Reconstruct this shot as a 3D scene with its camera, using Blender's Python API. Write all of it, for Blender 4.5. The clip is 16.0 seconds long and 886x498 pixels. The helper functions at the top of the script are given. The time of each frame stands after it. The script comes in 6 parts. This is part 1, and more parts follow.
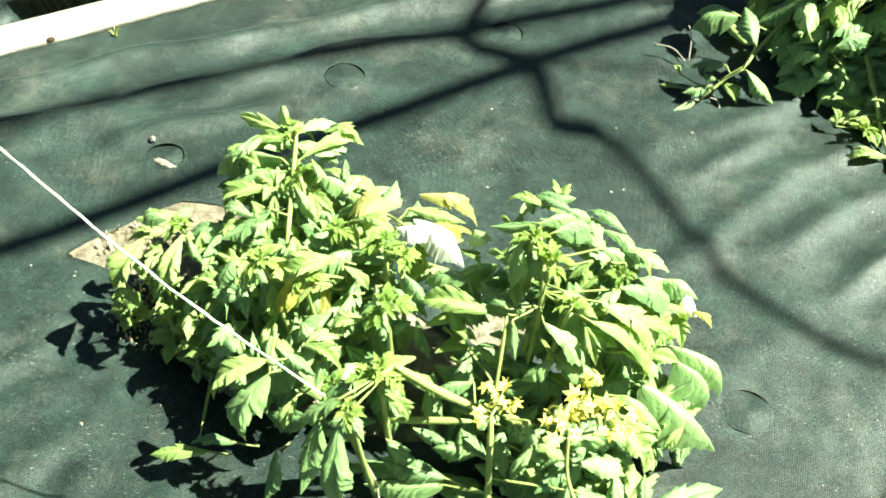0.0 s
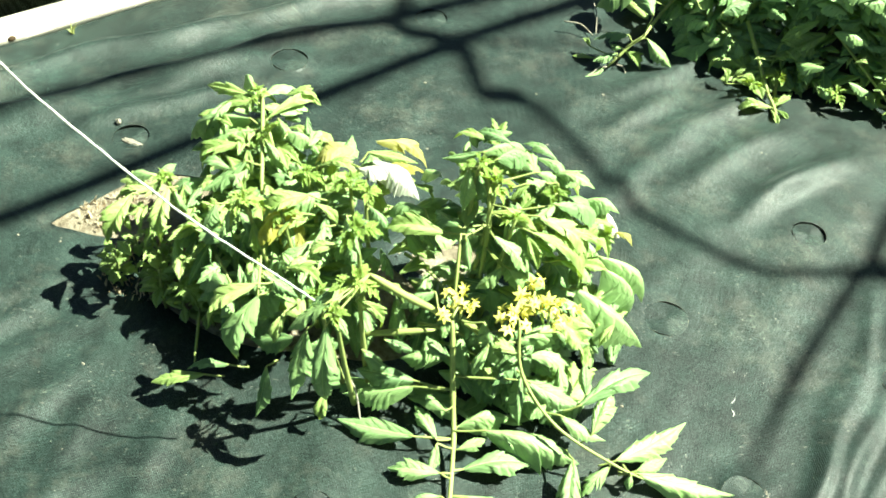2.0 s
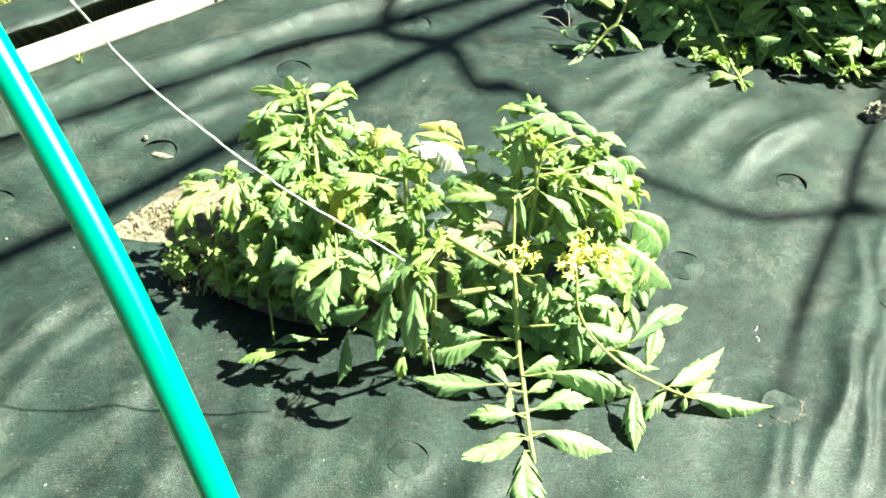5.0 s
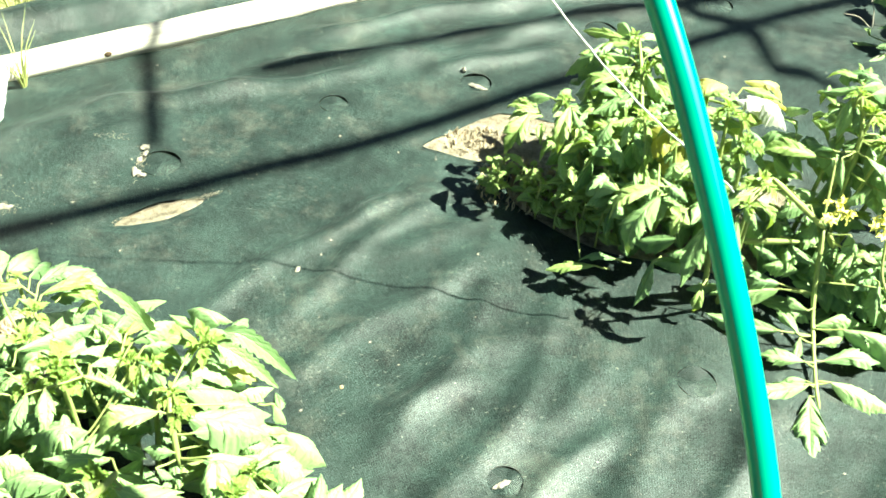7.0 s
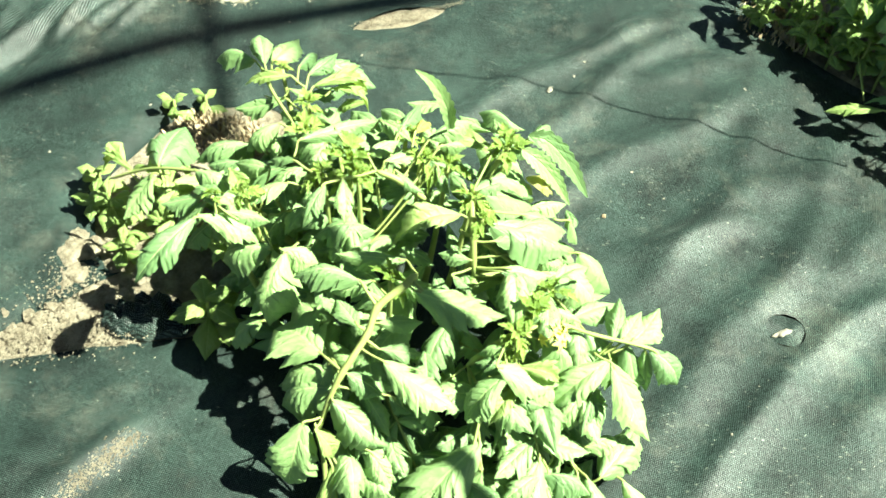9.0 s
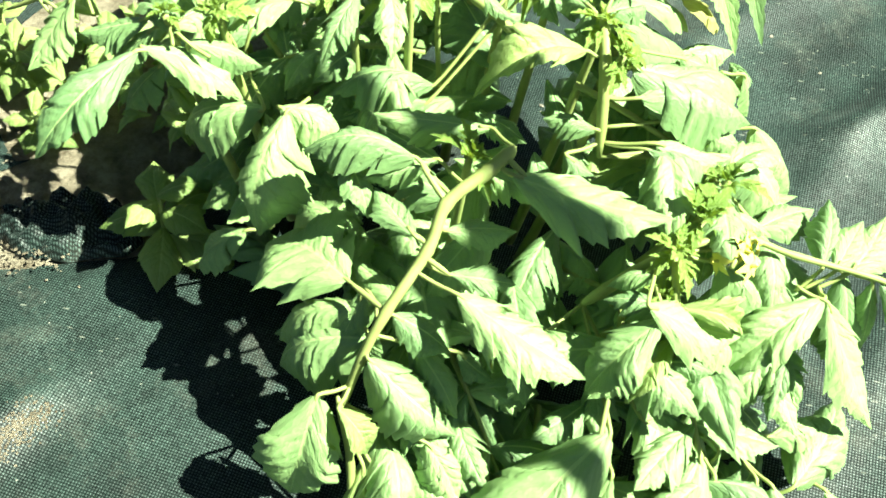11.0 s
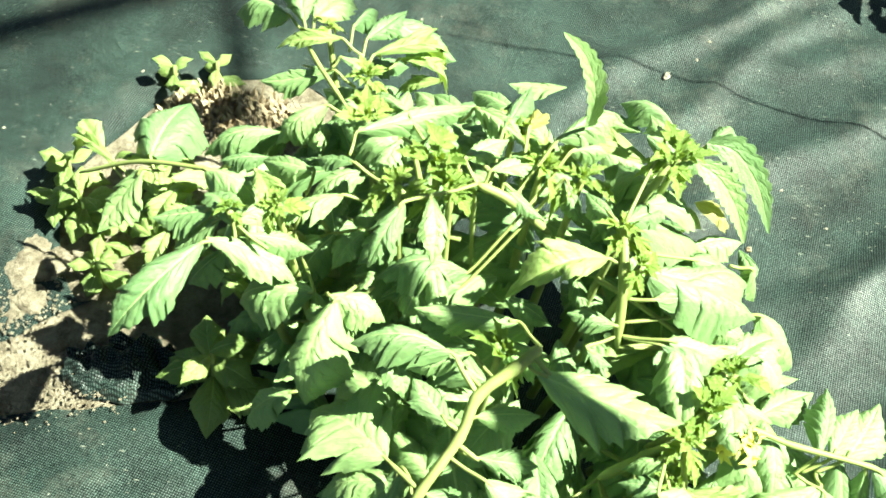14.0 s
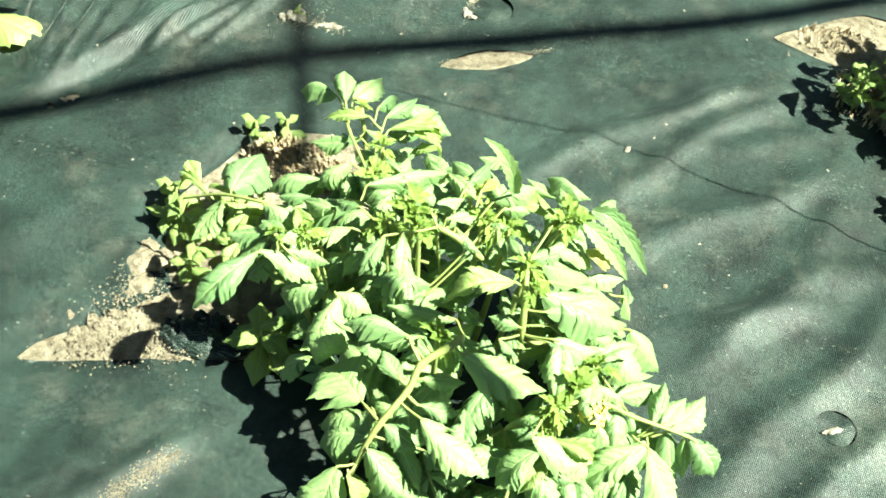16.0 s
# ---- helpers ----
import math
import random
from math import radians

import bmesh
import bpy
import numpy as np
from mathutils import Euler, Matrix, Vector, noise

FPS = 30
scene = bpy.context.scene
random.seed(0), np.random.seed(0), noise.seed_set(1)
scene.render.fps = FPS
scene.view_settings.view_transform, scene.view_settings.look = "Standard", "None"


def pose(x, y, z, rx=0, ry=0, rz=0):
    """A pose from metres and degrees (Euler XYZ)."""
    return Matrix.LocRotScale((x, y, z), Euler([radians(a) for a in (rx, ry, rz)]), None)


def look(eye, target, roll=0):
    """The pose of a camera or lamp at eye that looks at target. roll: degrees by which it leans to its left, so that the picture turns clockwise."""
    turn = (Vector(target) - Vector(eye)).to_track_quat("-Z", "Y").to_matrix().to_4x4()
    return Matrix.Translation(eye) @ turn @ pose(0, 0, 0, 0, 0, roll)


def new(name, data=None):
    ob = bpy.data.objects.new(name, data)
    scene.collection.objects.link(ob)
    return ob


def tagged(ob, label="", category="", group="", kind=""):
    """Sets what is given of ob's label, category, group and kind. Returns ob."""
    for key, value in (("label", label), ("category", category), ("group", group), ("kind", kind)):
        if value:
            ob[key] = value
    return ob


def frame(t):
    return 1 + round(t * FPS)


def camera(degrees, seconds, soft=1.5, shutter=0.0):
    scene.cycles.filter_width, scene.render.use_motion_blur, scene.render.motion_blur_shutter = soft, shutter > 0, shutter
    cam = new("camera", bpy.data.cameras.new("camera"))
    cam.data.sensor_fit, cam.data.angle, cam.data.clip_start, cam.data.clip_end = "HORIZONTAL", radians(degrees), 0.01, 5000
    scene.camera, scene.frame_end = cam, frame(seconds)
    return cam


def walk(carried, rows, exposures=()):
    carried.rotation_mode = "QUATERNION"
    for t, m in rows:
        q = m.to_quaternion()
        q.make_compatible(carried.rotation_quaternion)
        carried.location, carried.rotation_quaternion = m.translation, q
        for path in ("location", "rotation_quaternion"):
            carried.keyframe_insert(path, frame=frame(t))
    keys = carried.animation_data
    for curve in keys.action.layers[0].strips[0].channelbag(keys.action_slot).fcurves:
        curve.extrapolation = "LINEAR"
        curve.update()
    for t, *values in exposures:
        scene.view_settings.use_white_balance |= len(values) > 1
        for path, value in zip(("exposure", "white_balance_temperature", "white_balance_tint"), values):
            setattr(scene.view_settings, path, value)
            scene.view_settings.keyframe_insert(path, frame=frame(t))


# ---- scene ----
cam = camera(46.4, 16.0, soft=1.8)
EXPOSURES = ((0.0, 2.35, 6700, -12.0), (2.4, 2.31, 6700, -12.0), (3.0, 2.5, 6700, -12.0), (3.5, 2.56, 6700, -12.0), (6.0, 2.48, 6700, -12.0), (7.0, 2.68, 6700, -12.0), (7.5, 2.7, 6700, -12.0), (8.3, 2.5, 6700, -12.0), (9.5, 2.26, 6700, -12.0), (12.5, 2.34, 6700, -12.0), (14.2, 2.36, 6700, -12.0), (16.0, 2.31, 6700, -12.0))
PATH = [
    (0, (-0.012, 0.004, 1.151), (0.01, 1.363, -0.316), 2.3),
    (0.5, (0.086, -0.011, 1.144), (0.019, 1.343, -0.327), 2.5),
    (1, (0.095, -0.042, 1.154), (-0.089, 1.292, -0.325), -0.2),
    (1.5, (0.023, -0.098, 1.173), (-0.043, 1.278, -0.278), 1.7),
    (2, (-0.076, -0.217, 1.205), (0.111, 1.172, -0.222), 3.8),
    (2.5, (-0.134, -0.269, 1.21), (0.152, 1.062, -0.256), 3.7),
    (3, (-0.117, -0.189, 1.179), (0.071, 1.145, -0.298), 1.0),
    (3.5, (-0.091, -0.149, 1.16), (0.05, 1.182, -0.326), -0.0),
    (3.7, (-0.092, -0.151, 1.165), (0.056, 1.178, -0.321), -0.7),
    (5.8, (-0.434, -0.448, 1.249), (0.025, 0.993, -0.06), 5.8),
    (6, (-0.436, -0.45, 1.234), (-0.056, 1.007, -0.082), 5.2),
    (6.5, (-0.451, -0.466, 1.189), (-0.302, 0.971, -0.195), 4.9),
    (7, (-0.554, -0.514, 1.194), (-0.503, 0.945, -0.173), 4.1),
    (7.5, (-0.708, -0.618, 1.191), (-0.544, 0.824, -0.185), 4.7),
    (8, (-0.792, -0.668, 1.172), (-0.599, 0.72, -0.255), 7.9),
    (8.5, (-0.814, -0.635, 1.122), (-0.724, 0.681, -0.382), 7.1),
    (9, (-0.786, -0.502, 1.065), (-0.896, 0.753, -0.488), 3.9),
    (9.5, (-0.786, -0.402, 0.989), (-0.955, 0.8, -0.601), 2.2),
    (10, (-0.868, -0.36, 0.895), (-0.892, 0.836, -0.707), 7.7),
    (10.2, (-0.893, -0.351, 0.837), (-0.95, 0.861, -0.753), 6.2),
    (12.3, (-0.873, -0.198, 0.649), (-0.878, 0.92, -1.009), 9.2),
    (12.5, (-0.874, -0.199, 0.65), (-0.886, 0.944, -0.992), 8.9),
    (13, (-0.893, -0.187, 0.682), (-0.946, 0.984, -0.939), 7.7),
    (13.5, (-0.914, -0.204, 0.724), (-1.001, 1.005, -0.867), 6.7),
    (14, (-0.913, -0.251, 0.807), (-0.996, 0.984, -0.765), 7.4),
    (14.5, (-0.882, -0.319, 0.932), (-0.99, 0.899, -0.65), 5.9),
    (15, (-0.832, -0.373, 1.027), (-0.94, 0.844, -0.556), 7.6),
    (15.5, (-0.786, -0.41, 1.072), (-0.995, 0.813, -0.496), 5.6),
    (16, (-0.772, -0.455, 1.112), (-1.032, 0.771, -0.447), 5.2),
]
walk(cam, [(t, look(eye, target, roll)) for t, eye, target, roll in PATH], EXPOSURES)

# ---- world, sun and exposure ----
SUN_WAY = Vector((0.72, 0.0, 1.0)).normalized()
world = bpy.data.worlds.new("sky")
scene.world = world
world.use_nodes = True
wn = world.node_tree.nodes
sky = wn.new("ShaderNodeTexSky")
sky.sky_type = "NISHITA"
sky.sun_disc = False
sky.sun_elevation = math.asin(SUN_WAY.z)
sky.sun_rotation = math.atan2(SUN_WAY.x, SUN_WAY.y)
wn["Background"].inputs["Strength"].default_value = 0.015
world.node_tree.links.new(sky.outputs["Color"], wn["Background"].inputs["Color"])
sun = new("sun", bpy.data.lights.new("sun", "SUN"))
sun.data.energy = 5.0
sun.data.angle = radians(0.6)
sun.data.color = (1.0, 0.97, 0.9)
sun.matrix_world = look(SUN_WAY * 20, (0, 0, 0))


# ---- materials ----
class Nodes:
    """Short hand for building a node material."""

    def __init__(self, name):
        self.mat = bpy.data.materials.new(name)
        self.mat.use_nodes = True
        self.tree = self.mat.node_tree
        self.bsdf = self.tree.nodes["Principled BSDF"]
        self.out = self.tree.nodes["Material Output"]

    def add(self, kind, **sets):
        n = self.tree.nodes.new(kind)
        for k, v in sets.items():
            if k in n.inputs:
                n.inputs[k].default_value = v
        return n

    def link(self, a, b):
        self.tree.links.new(a, b)

    def coords(self, which="Object"):
        return self.add("ShaderNodeTexCoord").outputs[which]

    def noise(self, vec, scale, detail=4.0, rough=0.55):
        n = self.add("ShaderNodeTexNoise", Scale=scale, Detail=detail, Roughness=rough)
        self.link(vec, n.inputs["Vector"])
        return n.outputs["Fac"]

    def ramp(self, fac, *stops):
        n = self.add("ShaderNodeValToRGB")
        e = n.color_ramp.elements
        while len(e) < len(stops):
            e.new(0.5)
        for i, (p, c) in enumerate(stops):
            e[i].position = p
            e[i].color = (*c, 1) if len(c) == 3 else c
        self.link(fac, n.inputs["Fac"])
        return n.outputs["Color"]

    def math(self, op, a, b=None, c=None):
        n = self.add("ShaderNodeMath")
        n.operation = op
        for i, v in enumerate((a, b, c)):
            if v is None:
                continue
            if isinstance(v, (int, float)):
                n.inputs[i].default_value = v
            else:
                self.link(v, n.inputs[i])
        return n.outputs[0]

    def mix(self, fac, a, b, how="MIX"):
        n = self.add("ShaderNodeMix")
        n.data_type, n.blend_type = "RGBA", how
        for sock, v in ((n.inputs[0], fac), (n.inputs[6], a), (n.inputs[7], b)):
            if isinstance(v, (int, float)):
                sock.default_value = v
            elif isinstance(v, tuple):
                sock.default_value = (*v, 1)
            else:
                self.link(v, sock)
        return n.outputs[2]

    def bump(self, height, strength, distance):
        n = self.add("ShaderNodeBump", Strength=strength, Distance=distance)
        self.link(height, n.inputs["Height"])
        self.link(n.outputs["Normal"], self.bsdf.inputs["Normal"])
        return n

    def finish(self, color, rough=0.7, spec=0.4):
        if isinstance(color, tuple):
            self.bsdf.inputs["Base Color"].default_value = (*color, 1)
        else:
            self.link(color, self.bsdf.inputs["Base Color"])
        if isinstance(rough, (int, float)):
            self.bsdf.inputs["Roughness"].default_value = rough
        else:
            self.link(rough, self.bsdf.inputs["Roughness"])
        self.bsdf.inputs["Specular IOR Level"].default_value = spec
        return self.mat


def fabric_material():
    m = Nodes("woven_fabric")
    co = m.coords()
    turn = m.add("ShaderNodeMapping")
    turn.inputs["Rotation"].default_value = (0, 0, radians(10))
    m.link(co, turn.inputs["Vector"])
    xyz = m.add("ShaderNodeSeparateXYZ")
    m.link(turn.outputs[0], xyz.inputs[0])
    k = 2 * math.pi / 0.0022
    jit = m.math("MULTIPLY", m.noise(co, 14.0, 3, 0.5), 4.0)
    sx = m.math("SINE", m.math("MULTIPLY_ADD", xyz.outputs[0], k, jit))
    sy = m.math("SINE", m.math("MULTIPLY_ADD", xyz.outputs[1], k, jit))
    sx = m.math("MULTIPLY_ADD", sx, 0.5, 0.5)
    sy = m.math("MULTIPLY_ADD", sy, 0.5, 0.5)
    weave = m.math("MULTIPLY", sx, sy)
    base = m.ramp(m.noise(co, 2.6, 7, 0.6), (0.3, (0.0074, 0.0142, 0.0122)), (0.7, (0.0208, 0.0342, 0.0295)))
    blotch = m.ramp(m.noise(co, 13.0, 10, 0.76), (0.34, (0.42, 0.42, 0.42)), (0.66, (1.5, 1.5, 1.5)))
    base = m.mix(1.0, base, blotch, "MULTIPLY")
    dots = m.ramp(weave, (0.0, (0.2, 0.2, 0.2)), (0.85, (2.9, 2.9, 2.9)))
    dots = m.mix(m.ramp(m.noise(co, 22.0, 5, 0.65), (0.35, (0.55, 0.55, 0.55)), (0.6, (1, 1, 1))), (0.9, 0.9, 0.9), dots)
    base = m.mix(1.0, base, dots, "MULTIPLY")
    grit = m.ramp(m.noise(co, 240.0, 5, 0.8), (0.36, (0.72, 0.72, 0.72)), (0.64, (1.3, 1.3, 1.27)))
    base = m.mix(1.0, base, grit, "MULTIPLY")
    dust = m.ramp(m.noise(co, 6.0, 14, 0.8), (0.52, (0, 0, 0)), (0.80, (1, 1, 1)))
    base = m.mix(m.math("MULTIPLY", dust, 0.42), base, (0.17, 0.165, 0.135))
    v = m.add("ShaderNodeTexVoronoi", Scale=95.0)
    m.link(co, v.inputs["Vector"])
    size = m.math("MULTIPLY", m.noise(co, 31.0, 2), 0.17)
    pick = m.math("LESS_THAN", m.math("ADD", v.outputs["Distance"], m.math("MULTIPLY", m.noise(co, 400.0, 2), 0.1)), size)
    keep = m.math("GREATER_THAN", m.noise(co, 9.0, 6, 0.7), 0.52)
    base = m.mix(m.math("MULTIPLY", m.math("MULTIPLY", pick, keep), 0.6), base, (0.34, 0.35, 0.29))
    v = m.add("ShaderNodeTexVoronoi", Scale=210.0)
    m.link(co, v.inputs["Vector"])
    size = m.math("MULTIPLY", m.math("GREATER_THAN", m.noise(co, 70.0, 2), 0.645), 0.16)
    fine = m.math("LESS_THAN", v.outputs["Distance"], size)
    base = m.mix(m.math("MULTIPLY", fine, 0.5), base, (0.36, 0.37, 0.31))
    # short pale scuffs, two ways round
    for way, much, seed in ((20, 0.535, 3.0), (75, 0.56, 11.0)):
        mp = m.add("ShaderNodeMapping")
        mp.inputs["Rotation"].default_value = (0, 0, radians(way))
        mp.inputs["Scale"].default_value = (0.28, 1.0, 1.0)
        mp.inputs["Location"].default_value = (seed, seed, 0)
        m.link(co, mp.inputs["Vector"])
        v2 = m.add("ShaderNodeTexVoronoi", Scale=150.0)
        m.link(mp.outputs[0], v2.inputs["Vector"])
        hit = m.math("LESS_THAN", v2.outputs["Distance"], m.math("MULTIPLY", m.noise(co, 45.0, 3, 0.6), 0.22))
        where = m.math("GREATER_THAN", m.noise(mp.outputs[0], 6.0, 6, 0.7), much)
        base = m.mix(m.math("MULTIPLY", m.math("MULTIPLY", hit, where), 0.4), base, (0.22, 0.23, 0.19))
    both = m.math("ADD", m.math("MULTIPLY", weave, 0.10), m.math("MULTIPLY", m.noise(co, 25.0, 6, 0.6), 1.4))
    both = m.math("ADD", both, m.math("MULTIPLY", m.noise(co, 95.0, 3, 0.6), 0.2))
    m.bump(both, 0.6, 0.0017)
    m.bsdf.inputs["Sheen Weight"].default_value = 0.14
    m.bsdf.inputs["Sheen Roughness"].default_value = 0.35
    m.bsdf.inputs["Sheen Tint"].default_value = (0.75, 0.85, 0.8, 1)
    # single crossings of the tapes catch more or less light: glints put into colour and gloss
    glint = m.noise(co, 560.0, 3, 0.75)
    glint_tone = m.ramp(glint, (0.38, (0.6, 0.6, 0.6)), (0.62, (1.4, 1.4, 1.38)))
    base = m.mix(1.0, base, glint_tone, "MULTIPLY")
    out = m.finish(base, 0.55, 0.4)
    gloss = m.math("MULTIPLY", m.ramp(glint, (0.40, (0.4, 0.4, 0.4)), (0.62, (1.2, 1.2, 1.2))), m.math("MULTIPLY_ADD", weave, 1.05, 0.13))
    m.link(gloss, m.bsdf.inputs["Specular IOR Level"])
    return out


def soil_material(name, dark, light):
    m = Nodes(name)
    co = m.coords()
    c = m.ramp(m.noise(co, 55, 10, 0.78), (0.36, dark), (0.6, light))
    c = m.mix(m.ramp(m.noise(co, 6, 4), (0.45, (0, 0, 0)), (0.65, (0.6, 0.6, 0.6))), c, dark)
    m.bump(m.noise(co, 110, 10, 0.8), 1.0, 0.012)
    return m.finish(c, 0.95, 0.15)


def leaf_material(name, dark, light, vein, glow, through_light=0.3):
    m = Nodes(name)
    uv = m.add("ShaderNodeUVMap").outputs[0]
    xyz = m.add("ShaderNodeSeparateXYZ")
    m.link(uv, xyz.inputs[0])
    across = m.math("ABSOLUTE", m.math("MULTIPLY_ADD", xyz.outputs[0], 2.0, -1.0))
    along = xyz.outputs[1]
    side = m.math("FRACT", m.math("ADD", m.math("MULTIPLY", m.noise(uv, 5.0, 2, 0.5), 1.1), m.math("MULTIPLY_ADD", across, -1.3, m.math("MULTIPLY", along, 7.0))))
    line = m.math("LESS_THAN", m.math("ABSOLUTE", m.math("SUBTRACT", side, 0.5)), 0.045)
    rib = m.math("LESS_THAN", across, 0.04)
    info = m.add("ShaderNodeObjectInfo").outputs["Random"]
    co = m.coords()
    mott = m.noise(co, 9.0, 6, 0.6)
    shade = m.math("ADD", m.math("MULTIPLY", info, 0.6), m.math("MULTIPLY", mott, 0.5))
    c = m.ramp(shade, (0.2, dark), (0.85, light))
    c = m.mix(m.math("MULTIPLY", line, 0.4), c, tuple(0.62 * v for v in light))
    c = m.mix(m.math("MULTIPLY", m.noise(uv, 34.0, 4, 0.7), 0.35), c, dark)
    c = m.mix(rib, c, vein)
    groove = m.math("MINIMUM", m.math("MULTIPLY", m.math("ABSOLUTE", m.math("SUBTRACT", side, 0.5)), 4.0), 1.0)
    keel = m.math("MINIMUM", m.math("MULTIPLY", across, 7.0), 1.0)
    relief = m.math("ADD", m.math("MULTIPLY", groove, 0.3), m.math("MULTIPLY", keel, 0.5))
    relief = m.math("ADD", relief, m.math("MULTIPLY", m.noise(uv, 11.0, 6, 0.62), 1.1))
    m.bump(relief, 0.55, 0.003)
    m.finish(c, 0.45, 0.42)
    tr = m.add("ShaderNodeBsdfTranslucent")
    tr.inputs["Color"].default_value = (*glow, 1)
    mx = m.add("ShaderNodeMixShader")
    mx.inputs[0].default_value = through_light
    m.link(m.bsdf.outputs[0], mx.inputs[1])
    m.link(tr.outputs[0], mx.inputs[2])
    m.link(mx.outputs[0], m.out.inputs["Surface"])
    return m.mat


def plain_material(name, a, b, scale, rough, spec=0.4, bump=0.3, depth=0.002, stretch=(1, 1, 1)):
    m = Nodes(name)
    co = m.coords()
    mp = m.add("ShaderNodeMapping")
    mp.inputs["Scale"].default_value = stretch
    m.link(co, mp.inputs["Vector"])
    n = m.noise(mp.outputs[0], scale, 8, 0.62)
    m.bump(n, bump, depth)
    return m.finish(m.ramp(n, (0.3, a), (0.7, b)), rough, spec)


FABRIC = fabric_material()
SAND = soil_material("pale_sand", (0.15, 0.12, 0.08), (0.50, 0.43, 0.32))
LAWN = soil_material("lawn_floor", (0.08, 0.11, 0.03), (0.26, 0.25, 0.11))
LEAF = leaf_material("tomato_leaf", (0.118, 0.208, 0.084), (0.325, 0.475, 0.178), (0.35, 0.485, 0.19), (0.30, 0.44, 0.07), 0.09)
YOUNG = leaf_material("young_leaf", (0.20, 0.30, 0.08), (0.40, 0.51, 0.18), (0.38, 0.47, 0.17), (0.36, 0.49, 0.06), 0.25)
TIP = leaf_material("shoot_leaf", (0.18, 0.29, 0.055), (0.34, 0.46, 0.115), (0.38, 0.48, 0.15), (0.38, 0.49, 0.05), 0.28)
WEED = leaf_material("weed_leaf", (0.15, 0.23, 0.06), (0.32, 0.41, 0.13), (0.36, 0.45, 0.17), (0.3, 0.4, 0.06), 0.25)
OLD = leaf_material("yellowed_leaf", (0.34, 0.33, 0.06), (0.5, 0.48, 0.2), (0.5, 0.46, 0.2), (0.55, 0.5, 0.06), 0.4)
BLEACHED = leaf_material("bleached_leaf", (0.56, 0.57, 0.48), (0.72, 0.72, 0.62), (0.66, 0.66, 0.55), (0.5, 0.5, 0.3), 0.2)
STEM = plain_material("plant_stem", (0.2, 0.25, 0.07), (0.32, 0.36, 0.12), 30, 0.6)
PETAL = plain_material("yellow_petal", (0.72, 0.65, 0.09), (0.80, 0.76, 0.20), 60, 0.6)
DRY = plain_material("dry_stalk", (0.25, 0.18, 0.10), (0.55, 0.45, 0.31), 50, 0.9, 0.2)
TIMBER = plain_material("weathered_timber", (0.4, 0.36, 0.29), (0.66, 0.61, 0.52), 14, 0.85, 0.2, 0.6, 0.004, (1, 14, 14))
KNOT = plain_material("dark_knot", (0.04, 0.025, 0.015), (0.11, 0.075, 0.045), 50, 0.9, 0.2)
TWINE = plain_material("white_twine", (0.30, 0.30, 0.28), (0.56, 0.56, 0.52), 300, 0.8)
PIPE = plain_material("green_plastic", (0.0, 0.21, 0.135), (0.0, 0.26, 0.165), 6, 0.28, 0.55, 0.05)
SACKING = plain_material("white_sacking", (0.7, 0.7, 0.67), (0.82, 0.82, 0.8), 30, 0.7, 0.3, 0.5, 0.004)
CHALK = plain_material("pale_chip", (0.13, 0.115, 0.09), (0.36, 0.33, 0.27), 60, 0.9, 0.2, 0.6)
BLADE = plain_material("grass_blade", (0.17, 0.22, 0.05), (0.42, 0.41, 0.17), 8, 0.6)

# ---- builders ----
AT = {}


def mesh_from(name, verts, faces, material, uvs=None, smooth=True):
    me = bpy.data.meshes.new(name)
    me.from_pydata([tuple(v) for v in verts], [], [tuple(f) for f in faces])
    me.materials.append(material)
    if uvs is not None:
        layer = me.uv_layers.new(name="UVMap")
        idx = np.empty(len(me.loops), dtype=np.int32)
        me.loops.foreach_get("vertex_index", idx)
        layer.data.foreach_set("uv", np.asarray(uvs, dtype=np.float32)[idx].ravel())
    if smooth:
        me.polygons.foreach_set("use_smooth", [True] * len(me.polygons))
    me.update()
    return me


def mesh_of(name, bm, material, smooth=True):
    me = bpy.data.meshes.new(name)
    for f in bm.faces:
        f.smooth = smooth
    bm.to_mesh(me)
    bm.free()
    me.materials.append(material)
    return me


def thing(name, at, label, category, group="", kind="", data=None):
    ob = new(name, data)
    m = at if isinstance(at, Matrix) else Matrix.Translation(at)
    ob.matrix_basis = m
    AT[ob] = m.copy()
    return tagged(ob, label, category, group, kind)


def part(name, data, parent, world_pose=None, label=""):
    """One mesh object under a thing or a part, at a pose of the world."""
    ob = new(name, data)
    m = world_pose if world_pose is not None else Matrix()
    ob.parent = parent
    ob.matrix_basis = AT[parent].inverted() @ m
    AT[ob] = m.copy()
    return tagged(ob, label)


def smooth_line(points, steps=8):
    """A Catmull-Rom line through the points."""
    p = [Vector(q) for q in points]
    p = [2 * p[0] - p[1]] + p + [2 * p[-1] - p[-2]]
    line = []
    for i in range(1, len(p) - 2):
        for s in range(steps):
            t = s / steps
            line.append(0.5 * ((2 * p[i]) + (p[i + 1] - p[i - 1]) * t + (2 * p[i - 1] - 5 * p[i] + 4 * p[i + 1] - p[i + 2]) * t * t + (3 * p[i] - p[i - 1] - 3 * p[i + 1] + p[i + 2]) * t ** 3))
    line.append(p[-2])
    return line


